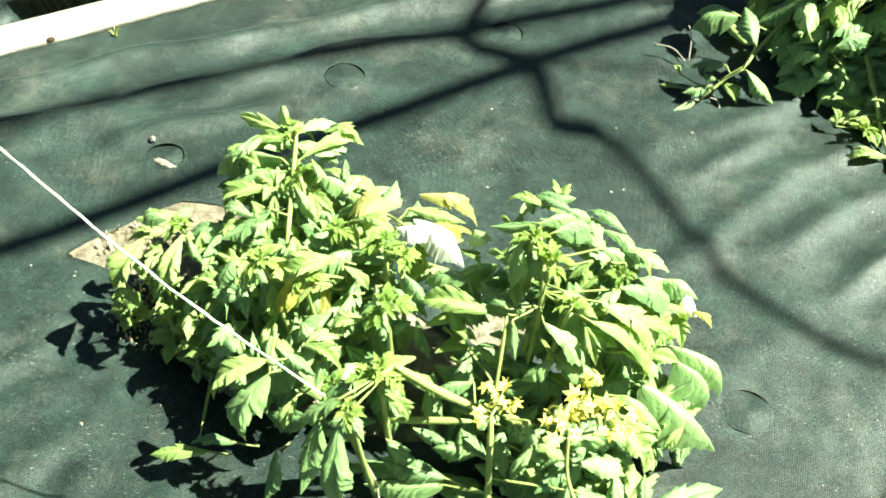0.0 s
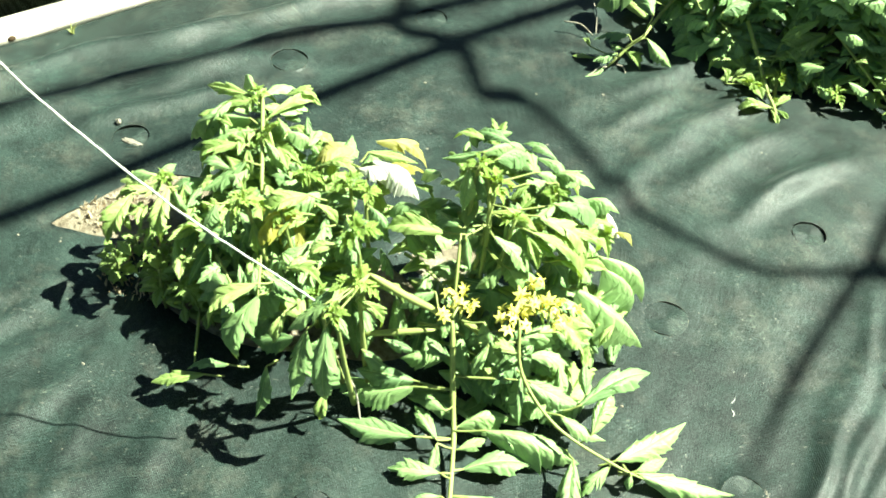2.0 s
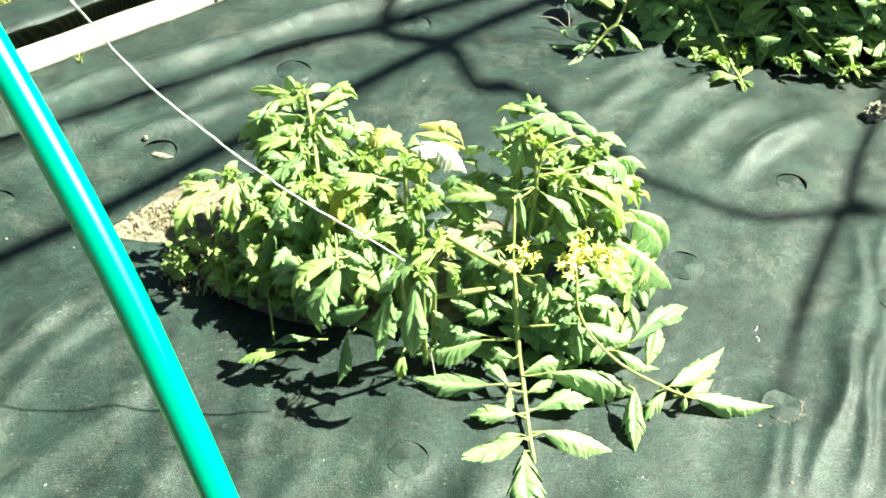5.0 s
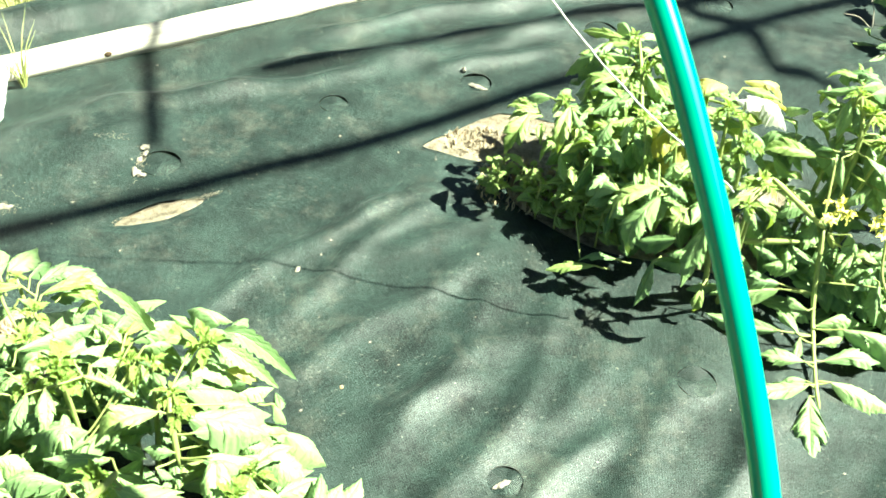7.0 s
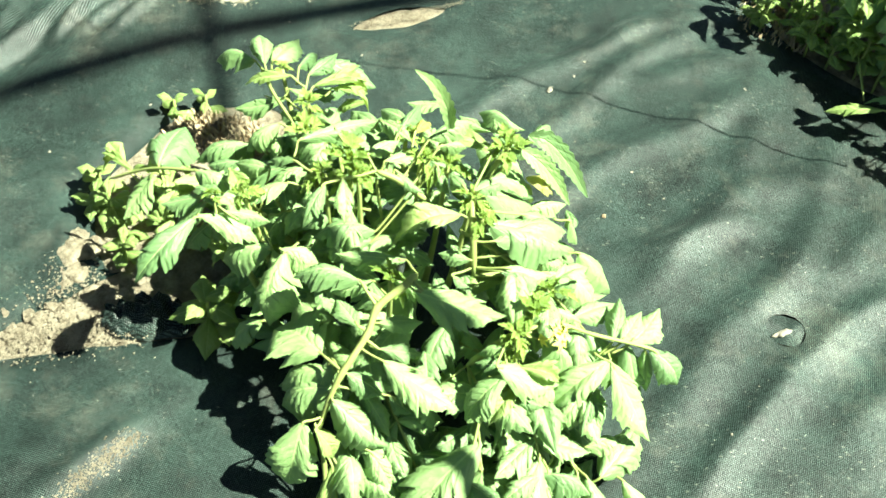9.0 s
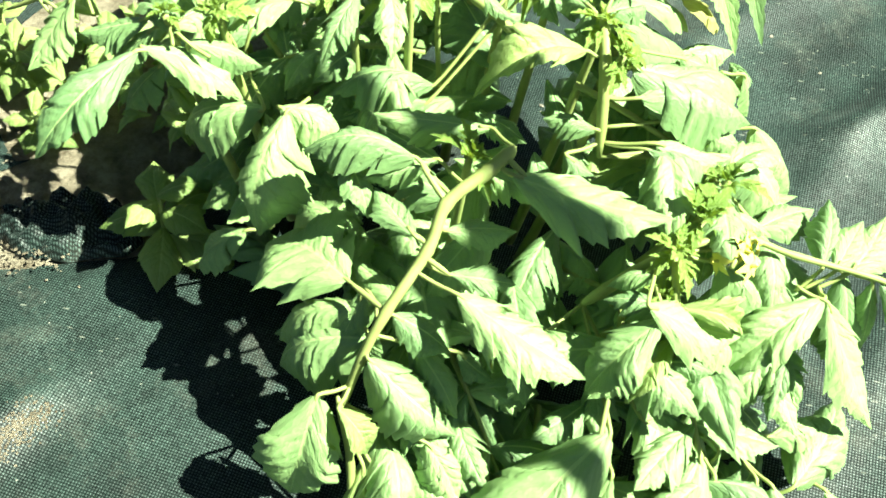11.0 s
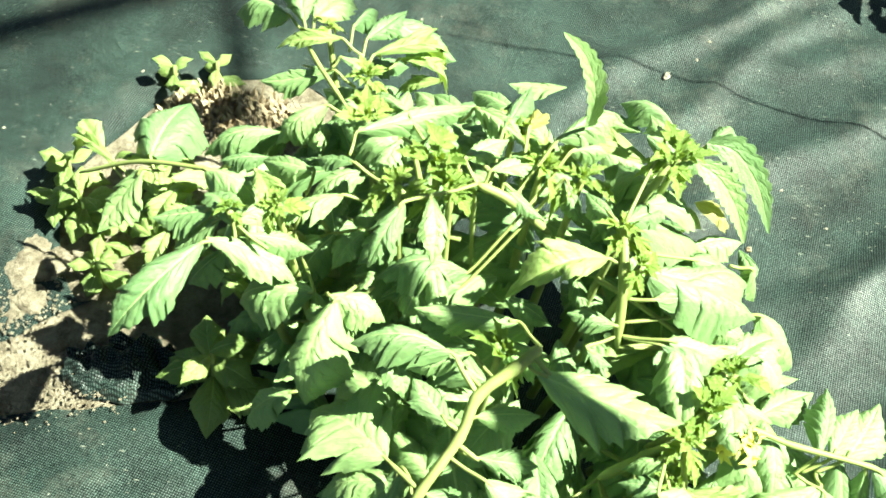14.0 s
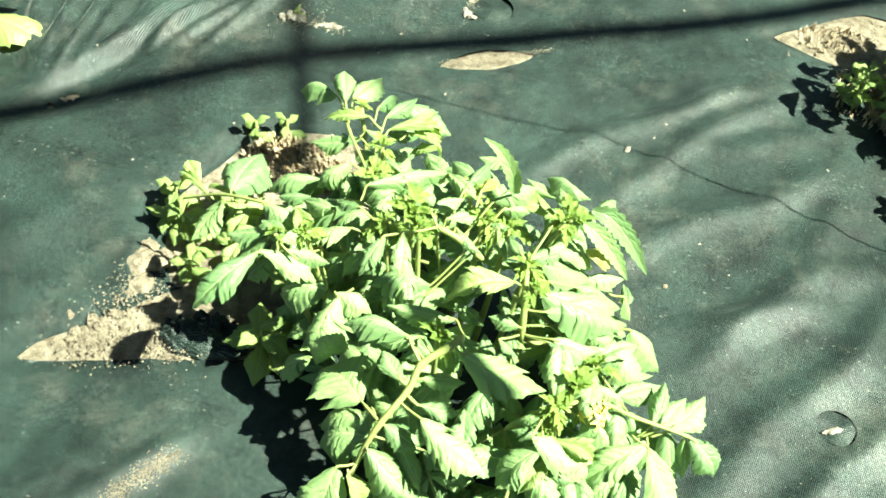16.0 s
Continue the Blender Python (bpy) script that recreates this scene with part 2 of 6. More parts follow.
def tube(name, line, radius, material, sides=8, rough=0.0):
    """A round tube along a line; radius: a number or one for each point."""
    verts, faces = [], []
    n = len(line)
    side = Vector((1, 0, 0))
    for i, p in enumerate(line):
        way = (line[min(i + 1, n - 1)] - line[max(i - 1, 0)]).normalized()
        side = side - side.dot(way) * way
        if side.length < 1e-4:
            side = way.orthogonal()
        side.normalize()
        up = way.cross(side)
        r = radius[i] if isinstance(radius, (list, tuple)) else radius
        for k in range(sides):
            a = 2 * math.pi * k / sides
            rr = r * (1 + rough * (random.random() - 0.5))
            verts.append(p + rr * (math.cos(a) * side + math.sin(a) * up))
    for i in range(n - 1):
        for k in range(sides):
            a, b = i * sides + k, i * sides + (k + 1) % sides
            faces.append((a, b, b + sides, a + sides))
    faces.append(tuple(range(sides))[::-1])
    faces.append(tuple((n - 1) * sides + k for k in range(sides)))
    return mesh_from(name, verts, faces, material)


def rounded_box(name, size, bevel, material, wobble=0.0, cuts=0):
    bm = bmesh.new()
    bmesh.ops.create_cube(bm, size=1.0)
    bmesh.ops.scale(bm, vec=size, verts=bm.verts)
    if cuts:
        long_edges = [e for e in bm.edges if abs((e.verts[0].co - e.verts[1].co).x) > size[0] * 0.9]
        bmesh.ops.subdivide_edges(bm, edges=long_edges, cuts=cuts)
    sharp = [e for e in bm.edges if len(e.link_faces) == 2 and e.calc_face_angle(0) > 0.5]
    bmesh.ops.bevel(bm, geom=sharp, offset=bevel, segments=2, affect="EDGES")
    if wobble:
        for v in bm.verts:
            v.co += wobble * noise.noise_vector(v.co * 9.0)
    return mesh_of(name, bm, material)


def stone(name, size, material, seed=0, rough=1.0):
    bm = bmesh.new()
    bmesh.ops.create_icosphere(bm, subdivisions=2 if max(size) < 0.03 else 4, radius=0.5)
    for v in bm.verts:
        v.co *= 1 + rough * 0.35 * noise.noise(v.co * 9.0 + Vector((0, seed * 3.1, 0))) + rough * 0.15 * noise.noise(v.co * 23.0) + rough * 0.55 * noise.noise(v.co * 3.1 + Vector((seed * 7.3, 0, 0)))
        v.co = Vector((v.co.x * size[0], v.co.y * size[1], v.co.z * size[2]))
    return mesh_of(name, bm, material, False)


# ---- the fabric sheet and the soil beneath ----
# folds: x, y of one end, x, y of the other, height, half width
FOLDS_BETWEEN = [
    (-0.90, 0.58, -0.62, 0.86, 0.011, 0.020), (-0.77, 0.58, -0.54, 0.87, 0.010, 0.018), (-0.70, 0.50, -0.44, 0.74, 0.010, 0.022),
    (-0.60, 0.38, -0.38, 0.58, 0.008, 0.024), (-0.57, 0.15, -0.37, 0.46, 0.009, 0.024), (-0.36, 0.36, -0.26, 0.53, 0.007, 0.024),
    (-0.34, 0.16, -0.11, 0.53, 0.009, 0.024), (-0.18, 0.20, -0.03, 0.43, 0.012, 0.020), (-0.62, 0.39, -0.45, 0.47, 0.006, 0.015),
]
FOLDS_SMALL = [
    (-0.82, 0.40, -0.70, 0.50, 0.006, 0.018), (-0.30, 0.70, -0.36, 0.52, 0.006, 0.02), (-0.66, 0.82, -0.52, 0.91, 0.008, 0.02),
    (-0.62, 0.73, -0.46, 0.82, 0.007, 0.02), (-0.48, 0.52, -0.44, 0.66, 0.007, 0.02), (-0.15, 0.50, -0.12, 0.57, 0.006, 0.015), (-0.61, 0.325, -0.46, 0.525, 0.006, 0.02), (-0.53, 0.045, -0.42, 0.235, 0.011, 0.018), (-0.41, 0.245, -0.26, 0.385, 0.011, 0.018), (-0.36, -0.015, -0.235, 0.12, 0.012, 0.018), (-0.40, -0.02, -0.17, 0.105, 0.007, 0.016), (-0.45, 0.34, -0.36, 0.48, 0.007, 0.02),
]
FOLDS_BEHIND = [
    (-0.87, 1.262, -0.56, 1.362, 0.010, 0.018), (-0.54, 1.370, -0.05, 1.60, 0.010, 0.018), (-0.72, 1.25, -0.17, 1.50, 0.007, 0.024), (-0.98, 1.17, -0.70, 1.25, 0.008, 0.02),
    (-0.52, 1.285, -0.31, 1.375, 0.009, 0.016), (-0.78, 1.40, -0.32, 1.585, 0.012, 0.020), (-0.30, 1.60, 0.10, 1.75, 0.012, 0.022),
    (-1.15, 1.10, -0.90, 1.20, 0.008, 0.022), (0.0, 1.72, 0.40, 1.88, 0.012, 0.022), (0.46, 1.35, 0.74, 1.52, 0.007, 0.025),
    (0.50, 1.23, 0.72, 1.31, 0.007, 0.022), (0.34, 1.04, 0.57, 1.23, 0.007, 0.025), (0.50, 1.08, 0.73, 1.22, 0.007, 0.022),
    (0.65, 1.06, 0.82, 1.13, 0.010, 0.02), (0.60, 1.00, 0.72, 1.10, 0.007, 0.02), (0.42, 1.24, 0.54, 1.33, 0.006, 0.02),
]
FOLDS_RIGHT = [
    (0.35, 0.34, 0.44, 0.46, 0.006, 0.008), (0.385, 0.34, 0.475, 0.47, 0.007, 0.008), (0.42, 0.33, 0.60, 0.55, 0.007, 0.010),
    (0.48, 0.32, 0.65, 0.564, 0.008, 0.010), (0.53, 0.32, 0.68, 0.541, 0.007, 0.011),
    (0.50, 0.42, 0.70, 0.72, 0.004, 0.010), (0.55, 0.46, 0.76, 0.80, 0.005, 0.011),
    (0.60, 0.48, 0.82, 0.82, 0.005, 0.010), (0.66, 0.50, 0.88, 0.86, 0.005, 0.012), (0.02, 0.16, 0.16, 0.36, 0.008, 0.022), (0.14, 0.15, 0.25, 0.34, 0.006, 0.022),
    (-0.07, 0.40, -0.06, 0.29, 0.009, 0.016), (-0.11, 0.11, 0.02, 0.24, 0.011, 0.020), (-0.29, 0.05, -0.21, 0.15, 0.010, 0.018),
]
FOLDS_LEFT = [
    (-1.63, 0.55, -1.69, 0.80, 0.014, 0.010), (-1.605, 0.555, -1.64, 0.80, 0.014, 0.009), (-1.587, 0.57, -1.60, 0.78, 0.011, 0.007),
    (-1.574, 0.59, -1.53, 0.80, 0.013, 0.008), (-1.556, 0.60, -1.50, 0.80, 0.012, 0.007), (-1.53, 0.59, -1.465, 0.78, 0.013, 0.008),
    (-1.529, 0.625, -1.43, 0.81, 0.011, 0.006), (-1.483, 0.65, -1.40, 0.83, 0.009, 0.006), (-1.426, 0.69, -1.37, 0.87, 0.010, 0.006),
    (-1.66, 0.55, -1.75, 0.78, 0.012, 0.010), (-1.24, -0.06, -1.17, 0.03, 0.007, 0.012), (-1.32, -0.10, -1.20, 0.06, 0.008, 0.03),
    (-1.55, 0.20, -1.42, 0.36, 0.006, 0.03), (-1.30, 0.95, -1.12, 1.12, 0.010, 0.04), (-1.22, 0.90, -1.05, 1.05, 0.008, 0.04),
]
FOLDS = [(*f[:4], 0.85 * f[4], f[5]) for f in FOLDS_BETWEEN] + [(*f[:4], 0.9 * f[4], f[5]) for f in FOLDS_SMALL] + [(*f[:4], 1.4 * f[4], f[5]) for f in FOLDS_BEHIND] + FOLDS_RIGHT + [(*f[:4], 1.6 * f[4], 1.35 * f[5]) for f in FOLDS_LEFT]
# the corners of a slit torn open beside the second plant
WEDGE = ((-1.405, 0.080), (-1.387, 0.124), (-1.343, 0.166), (-1.25, 0.262), (-1.15, 0.235), (-1.14, 0.166))
# openings: x, y, half length, half width, turn, roundness
OPENINGS = [
    (-0.385, 1.068, 0.172, 0.088, 12, 1.12), (-0.17, 0.88, 0.25, 0.125, 155, 2), (-1.17, 0.385, 0.180, 0.160, 100, 2), (-1.27, 0.165, 0.13, 0.05, 0, WEDGE),
    (-1.83, 0.60, 0.07, 0.06, 0, 2), (0.08, 0.925, 0.055, 0.04, 10, 2), (-0.995, 0.815, 0.08, 0.024, 29, 1.4), (-1.582, 0.506, 0.032, 0.009, 54, 2), (-1.54, 0.588, 0.028, 0.006, 60, 2),
]
# round planting cuts: x, y, way in which the flap has sunk, how deep
CUTS = [
    (-0.174, 1.467, 40, 0.0032, 0.036), (0.115, 1.619, 50, 0.0032, 0.033), (-0.45, 1.25, 60, 0.0054, 0.032), (0.41, 0.78, 45, 0.0018, 0.035),
    (0.70, 0.955, 20, 0.0054, 0.029), (-1.02, 0.938, 40, 0.0060, 0.036), (-0.729, 1.149, 70, 0.0036, 0.028), (-0.42, 0.29, 45, 0.0027, 0.025),
    (-0.13, 0.475, 35, 0.0018, 0.030), (0.44, 0.467, 150, 0.0009, 0.030), (0.73, 0.635, 50, 0.0018, 0.030), (-0.135, 0.090, 60, 0.0036, 0.026),
]


NOISE_TABLE = np.random.default_rng(7).random((8, 128, 128))


def value_noise(x, y, layer):
    """Smooth noise from 0 to 1 at arrays x and y."""
    xi, yi = np.floor(x).astype(int), np.floor(y).astype(int)
    fx, fy = x - xi, y - yi
    fx, fy = fx * fx * (3 - 2 * fx), fy * fy * (3 - 2 * fy)
    t = NOISE_TABLE[layer]
    a, b = t[xi & 127, yi & 127], t[(xi + 1) & 127, yi & 127]
    c, d = t[xi & 127, (yi + 1) & 127], t[(xi + 1) & 127, (yi + 1) & 127]
    return (a * (1 - fx) + b * fx) * (1 - fy) + (c * (1 - fx) + d * fx) * fy


def fold_height(x, y):
    """Height of the fabric above the soil, at arrays x and y."""
    z = np.zeros_like(x)
    for ax, ay, bx, by, high, wide in FOLDS:
        dx, dy = bx - ax, by - ay
        length = math.hypot(dx, dy)
        dx, dy = dx / length, dy / length
        u = (x - ax) * dx + (y - ay) * dy
        v = -(x - ax) * dy + (y - ay) * dx
        v = v + 0.007 * np.sin(u * 19.0 + ax * 40) * np.clip(length, 0.1, 0.4) / 0.3
        ends = np.clip((u + 0.07) / 0.14, 0, 1) * np.clip((length + 0.07 - u) / 0.14, 0, 1)
        ends = ends * ends * (3 - 2 * ends)
        z += 1.15 * high * ends * np.exp(-(v / np.where(v > 0, 0.92 * wide, 1.3 * wide)) ** 2)
    along, cross = 0.60 * x + 0.80 * y, -0.80 * x + 0.60 * y
    z += 0.010 * (value_noise(2.2 * x, 2.6 * y, 1) - 0.3)
    z += 0.0078 * value_noise(2.8 * along, 12.0 * cross, 2)
    z += 0.0028 * value_noise(12.0 * along, 26.0 * cross, 3)
    z += 0.0013 * value_noise(36.0 * x, 44.0 * y, 4)
    return z


def opening_level(x, y, o):
    """Under 1 inside an opening; the edge is ragged."""
    cx, cy, a, b, turn, power = o
    c, s = math.cos(radians(turn)), math.sin(radians(turn))
    u, v = (x - cx) * c + (y - cy) * s, -(x - cx) * s + (y - cy) * c
    ang = np.arctan2(v / b, u / a)
    if isinstance(power, tuple):
        level = np.zeros_like(x)
        for (px, py), (qx, qy) in zip(power, power[1:] + power[:1]):
            nx, ny = py - qy, qx - px
            reach = (px - cx) * nx + (py - cy) * ny
            level = np.maximum(level, ((x - cx) * nx + (y - cy) * ny) / reach)
        return level / (1 + 0.03 * np.sin(5 * ang) + 0.02 * np.sin(11 * ang + 1))
    edge = 1 + 0.05 * np.sin(3 * ang + cx * 9) + 0.02 * np.sin(7 * ang + cy * 11)
    if power < 2:
        return (np.abs(u / a) ** power + np.abs(v / b) ** power) ** (1 / power) / (1 + 0.015 * np.sin(7 * ang))
    return np.hypot(u / a, v / b) / edge


BOARD_A, BOARD_WAY = Vector((-1.357, 1.154, 0)), Vector((0.870, 0.493, 0))
BOARD_SIDE = Vector((-0.493, 0.870, 0))


def past_board(x, y):
    return (x - BOARD_A.x) * BOARD_SIDE.x + (y - BOARD_A.y) * BOARD_SIDE.y


def grid(x0, x1, y0, y1, step):
    nx, ny = int(round((x1 - x0) / step)) + 1, int(round((y1 - y0) / step)) + 1
    X, Y = np.meshgrid(np.linspace(x0, x1, nx), np.linspace(y0, y1, ny))
    i = np.arange(nx * ny).reshape(ny, nx)
    F = np.stack([i[:-1, :-1], i[:-1, 1:], i[1:, 1:], i[1:, :-1]], -1).reshape(-1, 4)
    return X.ravel(), Y.ravel(), F


def trimmed(name, x, y, z, faces, keep, material):
    faces = faces[keep]
    used, back = np.unique(faces, return_inverse=True)
    return mesh_from(name, np.stack([x, y, z], -1)[used].tolist(), back.reshape(-1, 4).tolist(), material)


def build_fabric():
    x, y, F = grid(-2.5, 2.3, -1.3, 2.6, 0.0085)
    z = fold_height(x, y)
    keep = np.ones(len(F), bool)
    for o in OPENINGS:
        f = opening_level(x, y, o)
        near = np.exp(-((np.maximum(f, 1.0) - 1.0) / max(0.16, 0.02 / o[3])) ** 2)
        z = z * (1 - near) + (0.0005 + 0.0015 * np.sin(31 * x + 17 * y)) * near
        keep &= ~(f[F] < 1).all(1)
        rim = (f < 1) & (f > 0.02)
        ux, uy = x - o[0], y - o[1]
        x = np.where(rim, o[0] + ux / np.maximum(f, 0.02), x)
        y = np.where(rim, o[1] + uy / np.maximum(f, 0.02), y)
    for cx, cy, turn, deep, wide in CUTS:
        level = float(fold_height(np.array([cx]), np.array([cy]))[0])
        near = np.exp(-((np.hypot(x - cx, y - cy) / (1.35 * wide)) ** 4))
        z = z * (1 - near) + level * near
        r = np.hypot(x - cx, y - cy)
        keep &= ~(r[F] < wide).all(1)
        rim = (r < wide) & (r > 0.4 * wide)
        x = np.where(rim, cx + (x - cx) * wide / np.maximum(r, 1e-6), x)
        y = np.where(rim, cy + (y - cy) * wide / np.maximum(r, 1e-6), y)
    keep &= ~(past_board(x, y)[F] > 0.045).all(1)
    me = trimmed("ground_fabric", x, y, z + 0.004, F, keep, FABRIC)
    thing("ground_fabric", (0, 0, 0), "wrinkled black woven weed barrier fabric dusted with soil", "landscape fabric", kind="structure", data=me)


def build_soil():
    x, y, F = grid(-2.6, 2.4, -1.4, 2.7, 0.0125)
    z = np.full_like(x, -0.022)
    rough = np.full_like(x, 1.0)
    for o in OPENINGS[:6]:
        f = opening_level(x, y, o)
        z = np.maximum(z, -0.022 + 0.0245 * np.clip((1.0 + 0.05 / o[3] - f) / (0.035 / o[3]), 0, 1) + 0.006 * np.clip(1 - f, 0, 1))
        rough = np.where((f > 0.93) & (f < 1.5), 0.3, rough)
    for o in OPENINGS[6:]:
        f = opening_level(x, y, o)
        z = np.maximum(z, -0.022 + 0.025 * np.clip((1.9 - f) / 0.9, 0, 1))
    z += rough * np.array([0.0025 * noise.noise((a * 22, b * 22, 0.3)) + 0.004 * noise.noise((a * 75, b * 75, 1.3)) for a, b in zip(x.tolist(), y.tolist())])
    keep = ~(past_board(x, y)[F] > 0.055).any(1)
    me = trimmed("bed_soil", x, y, z, F, keep, SAND)
    thing("bed_soil", (0, 0, 0), "dry pale sandy soil of the planting bed", "soil", kind="structure", data=me)
    bm = bmesh.new()
    bmesh.ops.create_grid(bm, x_segments=60, y_segments=60, size=150)
    for v in bm.verts:
        v.co.z = -0.045 + (0.0 if v.co.length < 8 else 0.25 * noise.noise(v.co * 0.03))
    thing("ground", (0, 0, 0), "sunlit mown lawn round the bed", "lawn", kind="structure", data=mesh_of("ground", bm, LAWN))


build_fabric()
build_soil()


def flap(x, y, turn, deep, wide):
    """The round piece of fabric left in a planting cut, sunk on one side."""
    verts, faces = [(0, 0, 0.0)], []
    rings, n = 4, 28
    for i in range(1, rings + 1):
        for k in range(n):
            a = 2 * math.pi * k / n
            r = wide * 0.993 * i / rings
            verts.append((r * math.cos(a), r * math.sin(a), 0.0018 * math.sin(3 * a + x * 9) * i / rings))
    for k in range(n):
        faces.append((0, 1 + k, 1 + (k + 1) % n))
    for i in range(rings - 1):
        for k in range(n):
            a, b = 1 + i * n + k, 1 + i * n + (k + 1) % n
            faces.append((a, a + n, b + n, b))
    me = mesh_from("fabric_flap", verts, faces, FABRIC)
    z = float(fold_height(np.array([x]), np.array([y]))[0])
    tip = math.degrees(math.asin(min(0.45, deep / (2 * wide))))
    m = pose(x, y, z + 0.0042 - deep * 0.5, 0, 0, turn) @ pose(0, 0, 0, 0, tip, 0)
    thing("fabric_flap", m, "round black fabric flap sunk in its planting cut", "fabric flap", "round cuts in the fabric", data=me)


for cut in CUTS:
    flap(*cut)

# rear strip of fabric, heaped over a low bank behind the board
def along_profile(points, s):
    """The point at share s of a profile given as (v, z) pairs."""
    k = s * (len(points) - 1)
    n = min(int(k), len(points) - 2)
    f = k - n
    return [points[n][c] * (1 - f) + points[n + 1][c] * f for c in (0, 1)]


def build_rear_strip():
    # the sheet lies flat at the board's near end, and further on its edge stands up in a lip
    flat = [(0.072, 0.004), (0.09, 0.010), (0.11, 0.014), (0.13, 0.022), (0.15, 0.034), (0.175, 0.048), (0.20, 0.055), (0.225, 0.05), (0.25, 0.035), (0.275, -0.03)]
    lip = [(0.135, -0.04), (0.140, 0.0), (0.140, 0.03), (0.128, 0.046), (0.108, 0.056), (0.118, 0.062), (0.16, 0.066), (0.21, 0.060), (0.25, 0.038), (0.275, -0.03)]
    verts, faces = [], []
    n, rows = 200, 27
    for i in range(n + 1):
        u = -0.8 + 3.6 * i / n
        w = min(1.0, max(0.0, (u - 0.66) / 0.10))
        w = w * w * (3 - 2 * w)
        for j in range(rows + 1):
            s = j / rows
            (fv, fz), (lv, lz) = along_profile(flat, s), along_profile(lip, s)
            v, z = fv * (1 - w) + lv * w, fz * (1 - w) + lz * w
            z += (0.007 * noise.noise((u * 6, v * 14, 0)) + 0.004 * noise.noise((u * 19, v * 25, 4.0))) * (s < 0.98)
            v += 0.010 * noise.noise((u * 5, 3.0, s))
            p = BOARD_A + BOARD_WAY * u + BOARD_SIDE * v
            verts.append((p.x, p.y, z))
    for i in range(n):
        for j in range(rows):
            a = i * (rows + 1) + j
            faces.append((a, a + rows + 1, a + rows + 2, a + 1))
    me = mesh_from("rear_fabric", verts, faces, FABRIC)
    thing("rear_fabric", (0, 0, 0), "rumpled black fabric edge heaped over a low bank", "landscape fabric", kind="structure", data=me)


build_rear_strip()


# ---- edging boards ----
def board(start, end):
    length = end - start
    me = rounded_box("edging_board", (length, 0.062, 0.042), 0.008, TIMBER, 0.004, 40)
    at = BOARD_A + BOARD_WAY * (start + length / 2) + BOARD_SIDE * 0.036
    m = Matrix.Translation((at.x, at.y, 0.0235)) @ pose(0, 0, 0, 0, 0, math.degrees(math.atan2(BOARD_WAY.y, BOARD_WAY.x)))
    b = thing("edging_board", m, "weathered pale timber board edging the fabric", "board", "edging boards", data=me)
    for f in (0.115, 0.30, 0.4768, 0.62):
        bm = bmesh.new()
        bmesh.ops.create_uvsphere(bm, u_segments=10, v_segments=6, radius=0.007)
        bmesh.ops.scale(bm, vec=(1.2, 0.35, 0.9), verts=bm.verts)
        part("knot", mesh_of("knot", bm, KNOT), b, m @ Matrix.Translation((length * (f - 0.5), -0.0305, 0.004)), "dark wood knot")


board(-0.75, 2.4)


# ---- plants ----
def leaflet_mesh(seed, arch, lobes=4, deep=0.3, ny=44, nx=4, material=None, fold=0.3, curl=0.1):
    """A lobed, pointed, veined leaf blade of unit length along y and unit width, bowed between base and tip."""
    rng = random.Random(seed)
    verts, uvs, faces = [], [], []
    bend = rng.uniform(-0.08, 0.08)
    twist = rng.uniform(-0.4, 0.4)
    wave = rng.uniform(0, 6.28)
    ripple = rng.uniform(0.015, 0.045)
    # each side has its own lobes of uneven length and depth, each with two or three small teeth
    edges = []
    for s in (0, 1):
        cuts = [0.0]
        for k in range(lobes):
            cuts.append((k + 1 + rng.uniform(-0.28, 0.28)) / (lobes + 0.6))
        cuts.append(1.0)
        edges.append([(p, q, deep * rng.uniform(0.15, 1.25)) for p, q in zip(cuts, cuts[1:])])
    cols = 2 * nx + 1
    for i in range(ny + 1):
        y = i / ny
        env = max(0.0, math.sin(math.pi * min(1.0, 0.012 + 0.988 * y) ** 0.64)) ** 0.92
        for c in range(cols):
            u = (c - nx) / nx
            s = 0 if u < 0 else 1
            a = abs(u)
            p, q, cut = next(e for e in edges[s] if y <= e[1])
            ph = (y - p) / (q - p)
            rise = (ph / 0.84) ** 0.9 if ph < 0.84 else (1 - ph) / 0.16
            ph2 = (3 * ph + 0.25) % 1.0
            rise2 = ph2 / 0.75 if ph2 < 0.75 else (1 - ph2) / 0.25
            lobe = 1 - cut * (1.25 - 0.7 * y) * (1 - rise) - 0.15 * (1 - rise2) * (1 - 0.5 * y)
            w = 0.56 * env * lobe * (1 + 0.06 * math.sin(5 * y + seed + 2 * s))
            x = u * w + bend * math.sin(math.pi * y)
            yy = y + 0.6 * a * w * (1 - y) * (0.75 + 0.5 * rise)
            near = abs((7.0 * y - 1.3 * a + 0.5) % 1.0 - 0.5)
            quilt = 1 - math.exp(-(near / 0.16) ** 2)
            z = 4 * arch * y * (1 - y) - 0.6 * arch * y ** 3 + fold * a * w - (0.3 + curl) * a ** 3 * w
            z += 0.009 * quilt * env * min(1.0, 3 * a) * (1 - 0.4 * a)
            z += ripple * math.sin(11 * y + 5 * u * (1 if s else -1) + wave) * a * a * env + twist * x * (y - 0.35) * 0.7
            verts.append((x, yy, z))
            uvs.append(((u + 1) / 2, y))
    for i in range(ny):
        for c in range(cols - 1):
            a = i * cols + c
            faces.append((a, a + 1, a + cols + 1, a + cols))
    return mesh_from("leaflet", verts, faces, material or LEAF, uvs)


